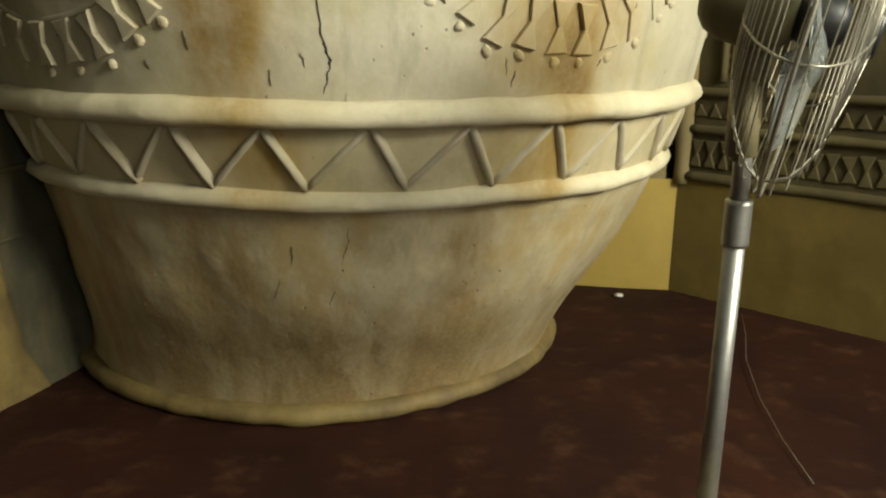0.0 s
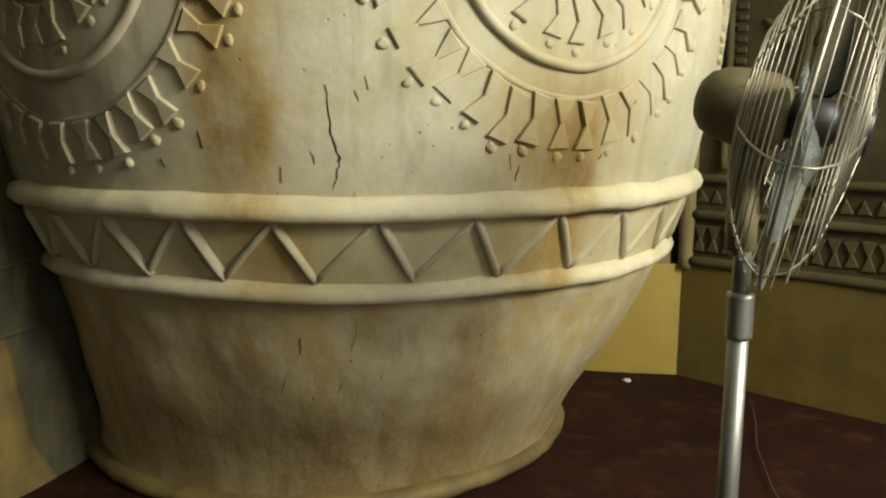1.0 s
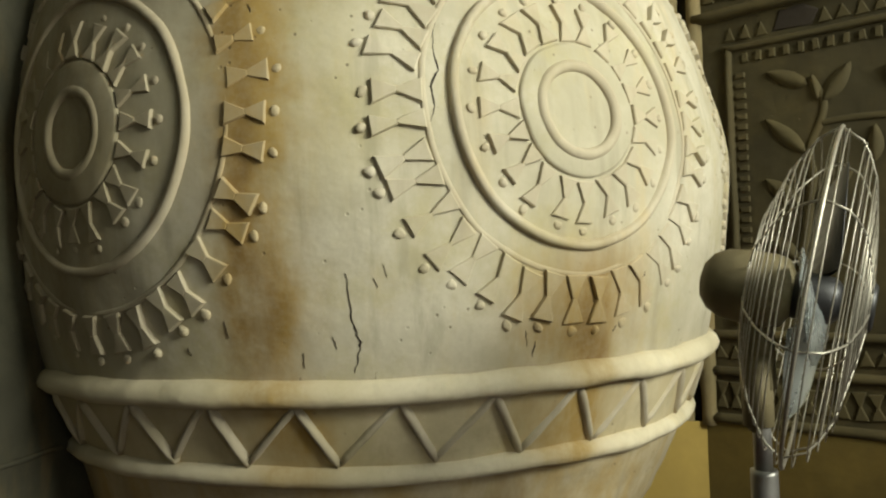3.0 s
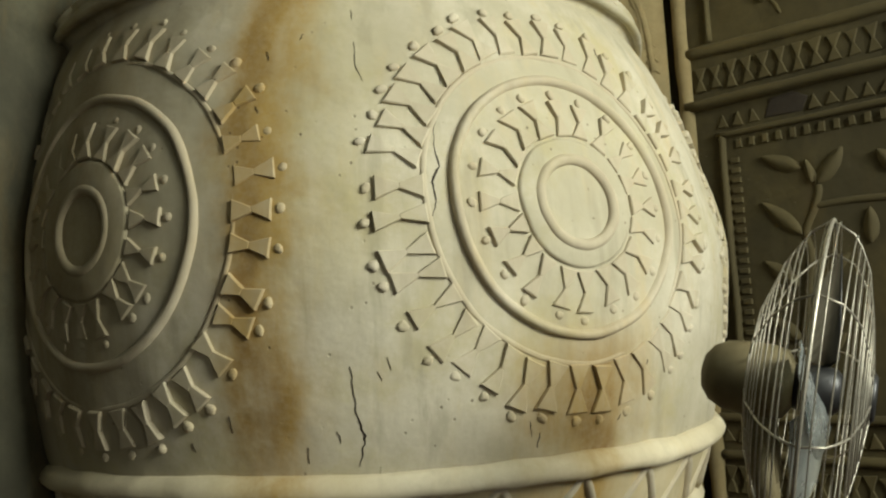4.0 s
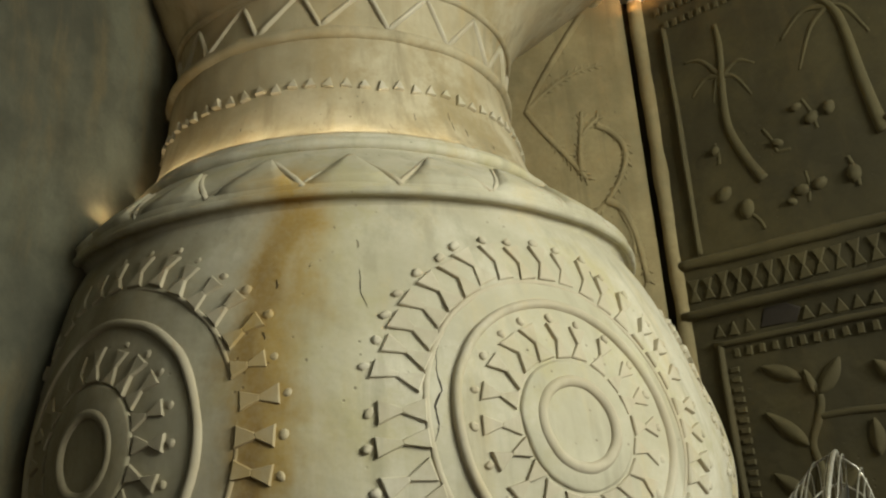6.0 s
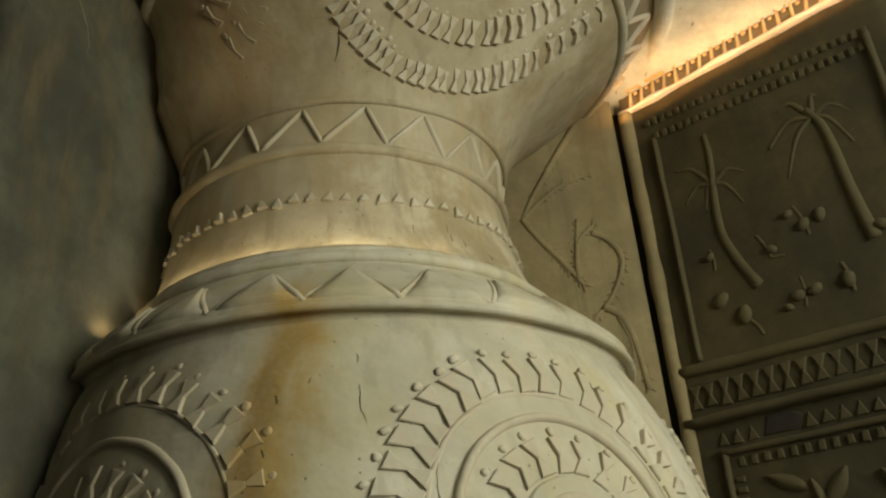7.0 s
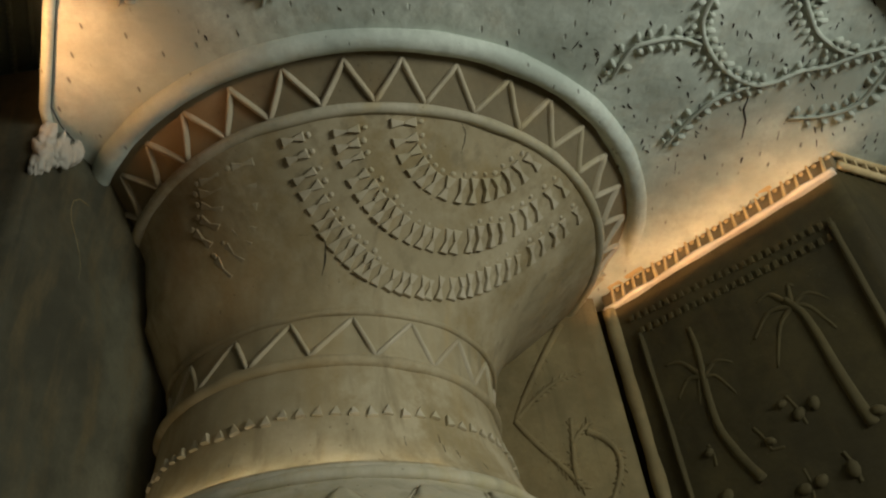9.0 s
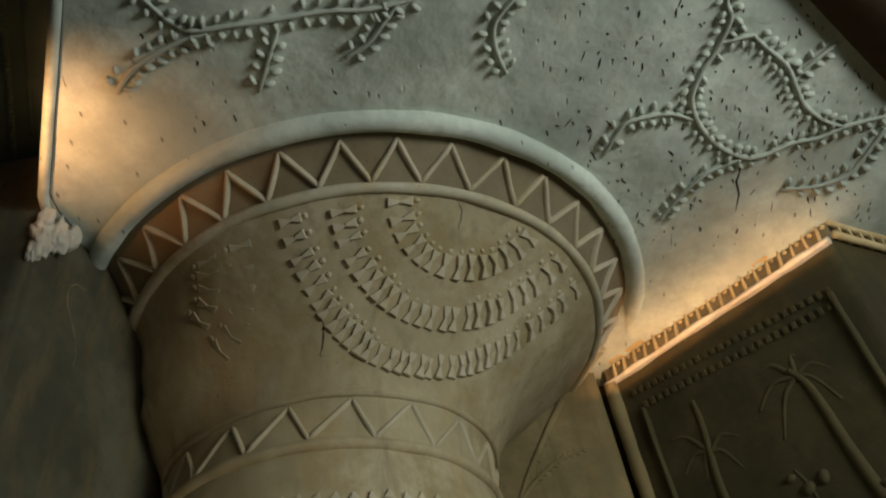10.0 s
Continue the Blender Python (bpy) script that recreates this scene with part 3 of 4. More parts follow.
def hourglass_mesh(name, length, wide, high, ball, waist, seed=0):
    """Two plates point to point along x, and a flat ball beyond the outer one, pressed by hand."""
    h = length / 2
    rnd = random.Random(seed)
    a = prism([(0, -wide / 2), (0, wide / 2), (h * 1.04, waist), (h * 1.04, -waist)], high, 0.004)
    b = prism([(h * 0.96, -waist), (h * 0.96, waist), (length, wide / 2), (length, -wide / 2)], high, 0.004)
    c = dome(ball, high * 0.75, 10, 4)
    bmesh.ops.translate(c, verts=c.verts, vec=(length + ball * 1.5, 0, 0))
    bm = joined(a, b, c)
    for v in bm.verts:
        k = Vector((v.co.x, v.co.y, 0)) * 40 + Vector((seed * 7.3, 0, 0))
        v.co += Vector((noise.noise(k), noise.noise(k + Vector((0, 0, 5))), 0.5 * noise.noise(k + Vector((0, 0, 9))))) * (0.09 * wide)
    return mesh_of(name, bm, RELIEF, False)


def variants(*sizes):
    return [hourglass_mesh("hourglass", *sizes, seed) for seed in range(6)]


def on_medallion(turn, z, radius, angle):
    """A point at a radius and angle (0 along the level tangent, 90 up) on the pot round a medallion's middle."""
    a = radians(angle)
    zz = z + radius * math.sin(a)
    return pot_at(turn + math.degrees(radius * math.cos(a) / RAD(zz)), zz)


def ridge_round(turn, z, radius, thick, height):
    pts = [on_medallion(turn, z, radius * (1 + 0.012 * noise.noise(Vector((i * 0.3, z, turn)))), 360 * i / 72) for i in range(72)]
    rows = []
    for i, (p, n, _) in enumerate(pts):
        d = (pts[(i + 1) % 72][0] - pts[i - 1][0]).normalized()
        side = n.cross(d)
        rows.append([p + side * math.cos(a) * thick + n * math.sin(a) * height for a in (6.28318 * k / 8 for k in range(8))])
    rows.append(rows[0])
    bm = grid_mesh(rows, True)
    bmesh.ops.remove_doubles(bm, verts=bm.verts, dist=1e-6)
    return bm


INNER = variants(0.102, 0.054, 0.0095, 0.0125, 0.0045)
OUTER = variants(0.130, 0.058, 0.0110, 0.0140, 0.0055)
SHORT = variants(0.104, 0.056, 0.0125, 0.0135, 0.008)


def medallion(turn, z, seed, proud, outer, dish_off, dish_r, plate_r, ridge_r, outer_r, inner_count, outer_count):
    """A dish in a plate, a ring of hourglasses, a ridge, and a wider ring of hourglasses."""
    rnd = random.Random(seed)
    mid_turn = turn + dish_off
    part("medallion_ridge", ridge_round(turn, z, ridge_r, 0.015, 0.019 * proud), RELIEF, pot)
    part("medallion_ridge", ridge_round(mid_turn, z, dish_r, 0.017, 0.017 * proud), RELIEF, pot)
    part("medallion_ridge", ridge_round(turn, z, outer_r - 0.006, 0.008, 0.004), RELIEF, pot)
    # raised plate between the middle dish and the inner ring of hourglasses
    rows = []
    for r, h in ((plate_r + 0.002, -0.004), (plate_r, 0.006), (plate_r - 0.008, 0.009), (dish_r, 0.007)):
        row = []
        for i in range(64):
            wob = 1 + 0.02 * noise.noise(Vector((math.cos(i / 10.19) * 2.2, math.sin(i / 10.19) * 2.2, seed)))
            p, n, _ = on_medallion(mid_turn, z, r * wob, 360 * i / 64)
            row.append(p + n * h)
        rows.append(row)
    part("medallion_plate", grid_mesh(rows, True), POT, pot)
    for me, r, count, mid in ((INNER, plate_r + 0.008, inner_count, mid_turn), (outer, outer_r, outer_count, turn)):
        for k in range(count):
            ang = 360 * (k + rnd.uniform(-0.10, 0.10)) / count
            p, n, _ = on_medallion(mid, z, r * rnd.uniform(0.985, 1.015), ang)
            q, n2, _ = on_medallion(mid, z, r + 0.12, ang + rnd.uniform(-1.6, 1.6))
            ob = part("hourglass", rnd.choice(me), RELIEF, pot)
            ob.matrix_basis = frame_at(p, q - p, (n + n2).normalized()) @ Matrix.Diagonal((rnd.uniform(0.94, 1.06), rnd.uniform(0.88, 1.12), rnd.uniform(0.7, 1.25), 1))


medallion(30.1, 1.650, 1, 1.0, OUTER, 0.0, 0.117, 0.176, 0.348, 0.430, 20, 39)
medallion(-32.2, 1.655, 2, 0.7, SHORT, -1.1, 0.114, 0.194, 0.375, 0.492, 20, 35)
medallion(92, 1.652, 3, 1.0, OUTER, 0.0, 0.118, 0.176, 0.357, 0.440, 20, 39)


# smaller rings of plates on the flaring capital
SMALL = variants(0.102, 0.041, 0.0165, 0.0125, 0.005)


def capital_ring(turn, z, d_turn, d_z, count, a0, a1, seed, proud=1.0, me=SMALL):
    rnd = random.Random(seed)
    for k in range(count):
        a = radians(a0 + (a1 - a0) * (k + 0.5 + rnd.uniform(-0.15, 0.15)) / count)
        p, n, _ = pot_at(turn + d_turn * math.cos(a), z + d_z * math.sin(a))
        q, n2, _ = pot_at(turn + d_turn * 0.8 * math.cos(a), z + d_z * 0.8 * math.sin(a))
        ob = part("hourglass", rnd.choice(me), RELIEF, pot)
        ob.matrix_basis = frame_at(p, q - p, (n + n2).normalized()) @ Matrix.Diagonal((rnd.uniform(0.9, 1.1), rnd.uniform(0.85, 1.15), proud * rnd.uniform(0.8, 1.3), 1))


for d_turn, d_z, count in ((19, 0.215, 14), (31, 0.378, 23), (42, 0.562, 32)):
    capital_ring(29, 4.06, d_turn, d_z, count, 182, 358, count)
for d_turn, d_z, count in ((18, 0.28, 5), (27, 0.44, 7)):
    capital_ring(-47, 4.05, d_turn, d_z, count, 296, 358, count + 50, 0.22)

# a row of small pressed triangles round the neck
me = mesh_of("triangle", prism([(-0.020, -0.016), (0.020, -0.016), (0.0, 0.024)], 0.012, 0.003), RELIEF, False)
rnd = random.Random(9)
for k in range(46):
    turn = -100 + k * 4.7
    p, n, t = pot_at(turn, 2.935 + rnd.uniform(-0.008, 0.008))
    part("triangle", me, RELIEF, pot).matrix_basis = frame_at(p, t, n) @ pose(0, 0, 0, 0, 0, rnd.uniform(-12, 12)) @ Matrix.Diagonal((1, rnd.uniform(0.8, 1.2), rnd.uniform(0.8, 1.4), 1))


def crack(points, width, seed, normal_out=0.0015):
    """A thin dark split that follows turns and heights on the pot."""
    rnd = random.Random(seed)
    fine = []
    for (t0, z0), (t1, z1) in zip(points, points[1:]):
        for k in range(5):
            u = k / 5
            fine.append((t0 + (t1 - t0) * u + rnd.uniform(-0.12, 0.12), z0 + (z1 - z0) * u))
    fine.append(points[-1])
    rows = []
    for i, (t, z) in enumerate(fine):
        p, n, tan = pot_at(t, z)
        p += n * (0.006 * (noise.noise(p * 2.0) + 0.6 * noise.noise(p * 6.5) + 0.3 * noise.noise(p * 17)))
        w = width * (0.25 + 0.75 * math.sin(math.pi * min(1, max(0.04, i / (len(fine) - 1))))) * rnd.uniform(0.6, 1.3)
        rows.append([p - tan * w + n * -0.001, p + n * 0.0022, p + tan * w + n * -0.001])
    part("crack", grid_mesh(rows), CRACK, pot, "thin dark crack")


crack([(1.8, 1.255), (2.0, 1.19), (2.3, 1.13), (3.0, 1.085), (2.7, 1.05), (2.2, 1.01)], 0.0045, 1)
crack([(13.8, 1.88), (12.9, 1.80), (13.2, 1.74), (12.0, 1.70), (12.4, 1.65), (11.6, 1.61)], 0.0035, 2)
crack([(25.1, 4.06), (27.0, 4.03), (27.5, 3.98)], 0.003, 3)
crack([(-3.6, 3.73), (-3.0, 3.66), (-2.9, 3.58)], 0.005, 4)
crack([(-11.6, 3.745), (-7.0, 3.74), (-3.0, 3.735)], 0.002, 5)
crack([(4.4, 0.66), (4.9, 0.62), (4.2, 0.55)], 0.0016, 6)
crack([(-4.6, 0.50), (-4.9, 0.47), (-5.3, 0.42)], 0.0014, 7)
crack([(3.8, 0.47), (3.6, 0.42)], 0.0014, 8)
crack([(-3.0, 0.60), (-2.8, 0.55)], 0.0012, 9)
crack([(5.5, 2.1), (5.2, 2.03), (5.8, 1.98)], 0.0012, 11)
crack([(24.0, 1.06), (23.8, 1.02)], 0.003, 12)
rnd = random.Random(33)
for k in range(26):
    t, z = rnd.uniform(-25, 50), rnd.choice((rnd.uniform(1.0, 1.3), rnd.uniform(1.9, 2.25), rnd.uniform(2.7, 2.9)))
    crack([(t, z), (t + rnd.uniform(-0.5, 0.5), z - rnd.uniform(0.015, 0.045))], rnd.uniform(0.0007, 0.0017), 100 + k)

# ---- carved panels on the wall beside the pot ----
UD, UP, UN = Vector((0.7212, -0.6927, 0)), Vector((0, 0, 1)), Vector((-0.6927, -0.7212, 0))
PANEL = Matrix((UD, UP, UN)).transposed().to_4x4()
PANEL.translation = (WR[0], WR[1], 0)
BD, BN = Vector((-0.993, 0.119, 0)), Vector((-0.119, -0.993, 0))


def on_wall(bm):
    bmesh.ops.transform(bm, matrix=PANEL, verts=bm.verts)
    return bm


def strip(u0, z0, u1, z1, half, high, lump=0.15, n=24):
    """A rounded moulding on the panelled wall between two points, uneven by hand."""
    a, b = Vector((u0, z0, 0)), Vector((u1, z1, 0))
    d = (b - a).normalized()
    side = Vector((-d.y, d.x, 0))
    rows = []
    for i in range(n + 1):
        p = a + (b - a) * (i / n)
        k = 1 + lump * noise.noise(Vector((p.x * 7, p.y * 7, u0 + z0)))
        p = p + side * 0.005 * noise.noise(Vector((p.x * 4, p.y * 4, 3 + u0)))
        rows.append([p + side * half * k * c + Vector((0, 0, high * k * s)) for c, s in ((1, -1.2), (0.95, 0.45), (0.6, 0.9), (0, 1), (-0.6, 0.9), (-0.95, 0.45), (-1, -1.2))])
    bm = grid_mesh(rows)
    bm.verts.ensure_lookup_table()
    bm.faces.new([bm.verts[i] for i in range(7)])
    bm.faces.new([bm.verts[n * 7 + i] for i in range(7)])
    bmesh.ops.recalc_face_normals(bm, faces=bm.faces)
    return on_wall(bm)


def line_relief(points, radius, taper=None, flat=0.7):
    """A rounded stem lying on the panelled wall."""
    pts = [Vector((p[0], p[1], 0.0)) for p in points]
    fine = []
    for i in range(len(pts) - 1):
        p0, p1, p2, p3 = pts[max(i - 1, 0)], pts[i], pts[i + 1], pts[min(i + 2, len(pts) - 1)]
        for k in range(6):
            u = k / 6
            fine.append(0.5 * ((2 * p1) + (p2 - p0) * u + (2 * p0 - 5 * p1 + 4 * p2 - p3) * u * u + (3 * p1 - p0 - 3 * p2 + p3) * u ** 3))
    fine.append(pts[-1])
    bm = tube(fine, radius, 8, taper)
    bmesh.ops.scale(bm, vec=(1, 1, flat), verts=bm.verts)
    return on_wall(bm)


def leaf_relief(base, tip, wide, high=0.016):
    """A pointed leaf with a raised midrib, lying on the panelled wall."""
    a, b = Vector((*base, 0)), Vector((*tip, 0))
    d = b - a
    side = Vector((-d.y, d.x, 0)).normalized()
    rows = []
    for i in range(11):
        u = i / 10
        w = wide * math.sin(math.pi * u ** 0.85) ** 0.8 + 0.002
        rows.append([a + d * u + side * w * s + Vector((0, 0, h * high)) for s, h in ((-1, -0.6), (-0.85, 0.55), (-0.35, 0.8), (0, 1.25 if 0 < i < 10 else 0.4), (0.35, 0.8), (0.85, 0.55), (1, -0.6))])
    return on_wall(grid_mesh(rows))


def row_of(name, me, parent, u0, u1, z0, z1, count, seed, flip=False):
    rnd = random.Random(seed)
    for k in range(count):
        u = u0 + (u1 - u0) * (k + 0.5) / count
        z = z0 + (z1 - z0) * (k + 0.5) / count
        m = pose(u, z, 0, 0, 0, (180 if flip else 0) + rnd.uniform(-5, 5)) @ Matrix.Diagonal((rnd.uniform(0.88, 1.1), rnd.uniform(0.9, 1.1), rnd.uniform(0.8, 1.2), 1))
        part(name, me, None, parent).matrix_basis = PANEL @ m


TRI = mesh_of("triangle", prism([(-0.026, -0.028), (0.026, -0.028), (0.0, 0.03)], 0.011, 0.006), WALL_RELIEF, False)
TOOTH = mesh_of("tooth", prism([(-0.012, -0.02), (0.012, -0.02), (0.010, 0.02), (-0.010, 0.02)], 0.012, 0.003), WALL_RELIEF, False)
HOUR = mesh_of("hourglass", joined(prism([(-0.026, -0.055), (0.026, -0.055), (0.003, 0.003), (-0.003, 0.003)], 0.012, 0.005), prism([(0.003, -0.003), (0.026, 0.055), (-0.026, 0.055), (-0.003, -0.003)], 0.012, 0.005)), WALL_RELIEF, False)

# the raised edge strip in the corner
tagged(part("trim_corner", strip(0.018, 0.50, 0.022, 4.03, 0.036, 0.042, 0.2, 60), WALL_BACK, None, "raised plaster strip up the corner beside the pot"), category="trim", kind="structure")

# lower frieze above the dado
low = thing("lower_frieze", "plaster frieze of pressed hourglasses above the ochre dado", "frieze", "wall friezes")
part("moulding", strip(0.03, 0.535, 1.40, 0.535, 0.022, 0.030), WALL_RELIEF, low)
part("moulding", strip(0.03, 0.745, 1.40, 0.75, 0.020, 0.028), WALL_RELIEF, low)
part("moulding", strip(0.03, 0.905, 1.40, 0.91, 0.020, 0.028), WALL_RELIEF, low)
row_of("hourglass", HOUR, low, 0.05, 1.38, 0.64, 0.64, 21, 1)
row_of("triangle", TRI, low, 0.05, 1.38, 0.825, 0.828, 20, 2)

# middle frieze and ledge
mid = thing("middle_frieze", "plaster ledge with rows of hourglasses and triangles between two panels", "frieze", "wall friezes")
part("ledge", strip(0.03, 2.292, 1.40, 2.270, 0.024, 0.055), WALL_RELIEF, mid)
part("moulding", strip(0.03, 2.535, 1.40, 2.475, 0.026, 0.030), WALL_RELIEF, mid)
row_of("hourglass", HOUR, mid, 0.06, 1.38, 2.405, 2.375, 18, 3)
row_of("triangle", TRI, mid, 0.15, 0.36, 2.195, 2.192, 3, 4)
row_of("triangle", TRI, mid, 0.55, 1.38, 2.192, 2.185, 12, 5)
part("worn_patch", on_wall(prism([(0.37, 2.17), (0.53, 2.165), (0.56, 2.22), (0.50, 2.255), (0.40, 2.25)], 0.004, 0.01)), CRACK, mid, "dark broken patch where triangles fell off")

# lower panel: a plant with leaves
plant = thing("plant_carving", "framed plaster relief panel of a leafy plant stem", "relief panel", "wall panels")
part("frame_bar", strip(0.172, 0.95, 0.176, 2.145, 0.016, 0.026), WALL_RELIEF, plant)
part("frame_bar", strip(0.155, 2.135, 1.34, 2.118, 0.015, 0.026), WALL_RELIEF, plant)
part("frame_bar", strip(1.30, 0.95, 1.30, 2.11, 0.016, 0.026), WALL_RELIEF, plant)
row_of("tooth", TOOTH, plant, 0.22, 1.28, 2.085, 2.075, 18, 6)
for k in range(24):
    part("tooth", TOOTH, None, plant).matrix_basis = PANEL @ pose(0.225, 1.0 + k * 0.044, 0, 0, 0, 90)
part("stem", line_relief([(0.44, 1.0), (0.46, 1.25), (0.50, 1.50), (0.511, 1.565), (0.499, 1.664), (0.542, 1.758), (0.564, 1.843), (0.526, 1.939)], 0.022, lambda u: 1 - 0.35 * u), WALL_RELIEF, plant)
part("stem", line_relief([(0.55, 1.765), (0.68, 1.768), (0.81, 1.761), (0.98, 1.75), (1.1, 1.76)], 0.014), WALL_RELIEF, plant)
for base, tip, wide in (((0.504, 1.925), (0.343, 2.005), 0.034), ((0.566, 1.85), (0.672, 1.985), 0.036), ((0.545, 1.86), (0.525, 1.96), 0.018), ((0.485, 1.655), (0.328, 1.81), 0.036), ((0.45, 1.44), (0.317, 1.56), 0.038),
                        ((0.745, 1.59), (0.752, 1.73), 0.03), ((0.44, 1.22), (0.32, 1.32), 0.036), ((0.47, 1.12), (0.62, 1.25), 0.036), ((0.52, 1.45), (0.66, 1.56), 0.034), ((0.86, 1.86), (0.80, 1.95), 0.03),
                        ((0.95, 1.75), (1.02, 1.88), 0.03), ((0.98, 1.75), (1.05, 1.62), 0.03), ((1.1, 1.76), (1.22, 1.82), 0.03)):
    part("leaf", leaf_relief(base, tip, wide), WALL_RELIEF, plant)

# upper panel: two palms over small shapes
palm = thing("palm_carving", "framed plaster relief panel of two leaning palm trees", "relief panel", "wall panels")
part("frame_bar", strip(0.160, 2.57, 0.162, 3.80, 0.012, 0.026), WALL_RELIEF, palm)
part("frame_bar", strip(1.265, 2.52, 1.268, 3.79, 0.016, 0.026), WALL_RELIEF, palm)
row_of("tooth", TOOTH, palm, 0.12, 1.29, 3.915, 3.80, 26, 8)
row_of("tooth", TOOTH, palm, 0.16, 1.26, 3.815, 3.725, 24, 9)
part("trunk", line_relief([(0.428, 3.687), (0.432, 3.56), (0.413, 3.395), (0.40, 3.25), (0.404, 3.119), (0.452, 2.964), (0.516, 2.826)], 0.024, lambda u: 0.55 + 0.6 * u), WALL_RELIEF, palm)
part("trunk", line_relief([(0.927, 3.562), (0.975, 3.455), (0.995, 3.30), (1.005, 3.144), (1.022, 2.98), (1.041, 2.854)], 0.024, lambda u: 0.7 + 0.5 * u), WALL_RELIEF, palm)


def frond(c, tip, droop):
    mid_p = ((c[0] + tip[0]) / 2, (c[1] + tip[1]) / 2 + droop)
    part("frond", line_relief([c, mid_p, tip], 0.014, lambda u: 1.1 - 0.7 * u, 0.5), WALL_RELIEF, palm)


for tip in ((0.24, 3.56), (0.25, 3.36), (0.58, 3.40), (0.54, 3.25), (0.35, 3.28)):
    frond((0.415, 3.40), tip, 0.05)
for tip in ((0.80, 3.62), (0.99, 3.60), (0.77, 3.27), (1.12, 3.44), (1.08, 3.31), (0.72, 3.45)):
    frond((0.945, 3.51), tip, 0.06)
for (u, z), r in zip(((0.322, 2.817), (0.415, 2.716), (0.316, 3.042), (0.609, 2.969), (0.776, 3.027), (0.854, 3.044), (0.671, 2.719), (0.747, 2.724), (0.89, 2.72), (0.72, 3.10), (0.62, 2.68), (1.08, 2.9)),
                     (0.04, 0.042, 0.022, 0.025, 0.03, 0.03, 0.032, 0.03, 0.035, 0.022, 0.02, 0.03)):
    bm = dome(r, 0.026, 10, 3)
    bmesh.ops.transform(bm, matrix=pose(u, z, 0, 0, 0, u * 400) @ Matrix.Diagonal((0.85, 1.2, 1, 1)), verts=bm.verts)
    part("lump", on_wall(bm), WALL_RELIEF, palm)
for u0, z0, u1, z1 in ((0.556, 3.06, 0.60, 2.93), (0.60, 2.93, 0.66, 2.92), (0.75, 3.13, 0.79, 2.97), (0.32, 3.08, 0.325, 2.97), (0.70, 2.80, 0.69, 2.66), (0.88, 2.80, 0.90, 2.66), (0.43, 2.69, 0.48, 2.60)):
    part("line", line_relief([(u0, z0), ((u0 + u1) / 2 + 0.008, (z0 + z1) / 2), (u1, z1)], 0.009), WALL_RELIEF, palm)

# cornice with dentils
corn = thing("cornice", "plaster cornice with upright dentils lit by a hidden warm lamp", "cornice")
# White plaster on the lip stands in for the lamp's bright glow.
part("lip", strip(0.0, 4.042, 1.40, 4.032, 0.016, 0.036, 0.4, 110), CHIP, corn, "ragged lip, its lamplight glow put into pale plaster")
part("frieze_band", strip(0.0, 4.105, 1.42, 4.095, 0.058, 0.007, 0.2, 60), TOP_BAND, corn, "brown band behind the dentils, the gaps' shade in its colour")
part("moulding", strip(0.0, 4.168, 1.42, 4.158, 0.018, 0.040, 0.4, 90), LAMPLIT, corn)
DENT = mesh_of("dentil", prism([(-0.011, -0.05), (0.005, -0.05), (0.013, 0.05), (0.003, 0.05)], 0.022, 0.004), LAMPLIT, False)
row_of("dentil", DENT, corn, 0.04, 1.40, 4.105, 4.095, 19, 11)
STUD = mesh_of("stud", dome(0.015, 0.02, 8, 3), LAMPLIT)
row_of("stud", STUD, corn, 0.076, 1.436, 4.132, 4.122, 19, 13)
part("moulding", tube([Vector((WE[0] + 0.885 * s, WE[1] + 0.455 * s, 4.05)) + Vector((0.2, -0.4, 0)) * 0.06 for s in np.linspace(0, 1.3, 12)], 0.02, 8), LAMPLIT, corn)
part("moulding", tube([Vector((WE[0] + 0.885 * s, WE[1] + 0.455 * s, 4.135)) + Vector((0.2, -0.4, 0)) * 0.06 for s in np.linspace(0, 1.3, 12)], 0.018, 8), LAMPLIT, corn)

for k in range(17):
    s = 0.06 + 0.075 * k
    p = Vector((WE[0] + 0.885 * s, WE[1] + 0.455 * s, 4.092)) + Vector((0.2, -0.4, 0)) * 0.03
    part("dentil", DENT, LAMPLIT, corn).matrix_basis = frame_at(p, Vector((0.885, 0.455, 0)), Vector((0.455, -0.885, 0)))

# faint palm stems on the wall behind the pot
back = thing("palm_relief", "faint plaster relief of branching palm stems behind the pot", "relief")


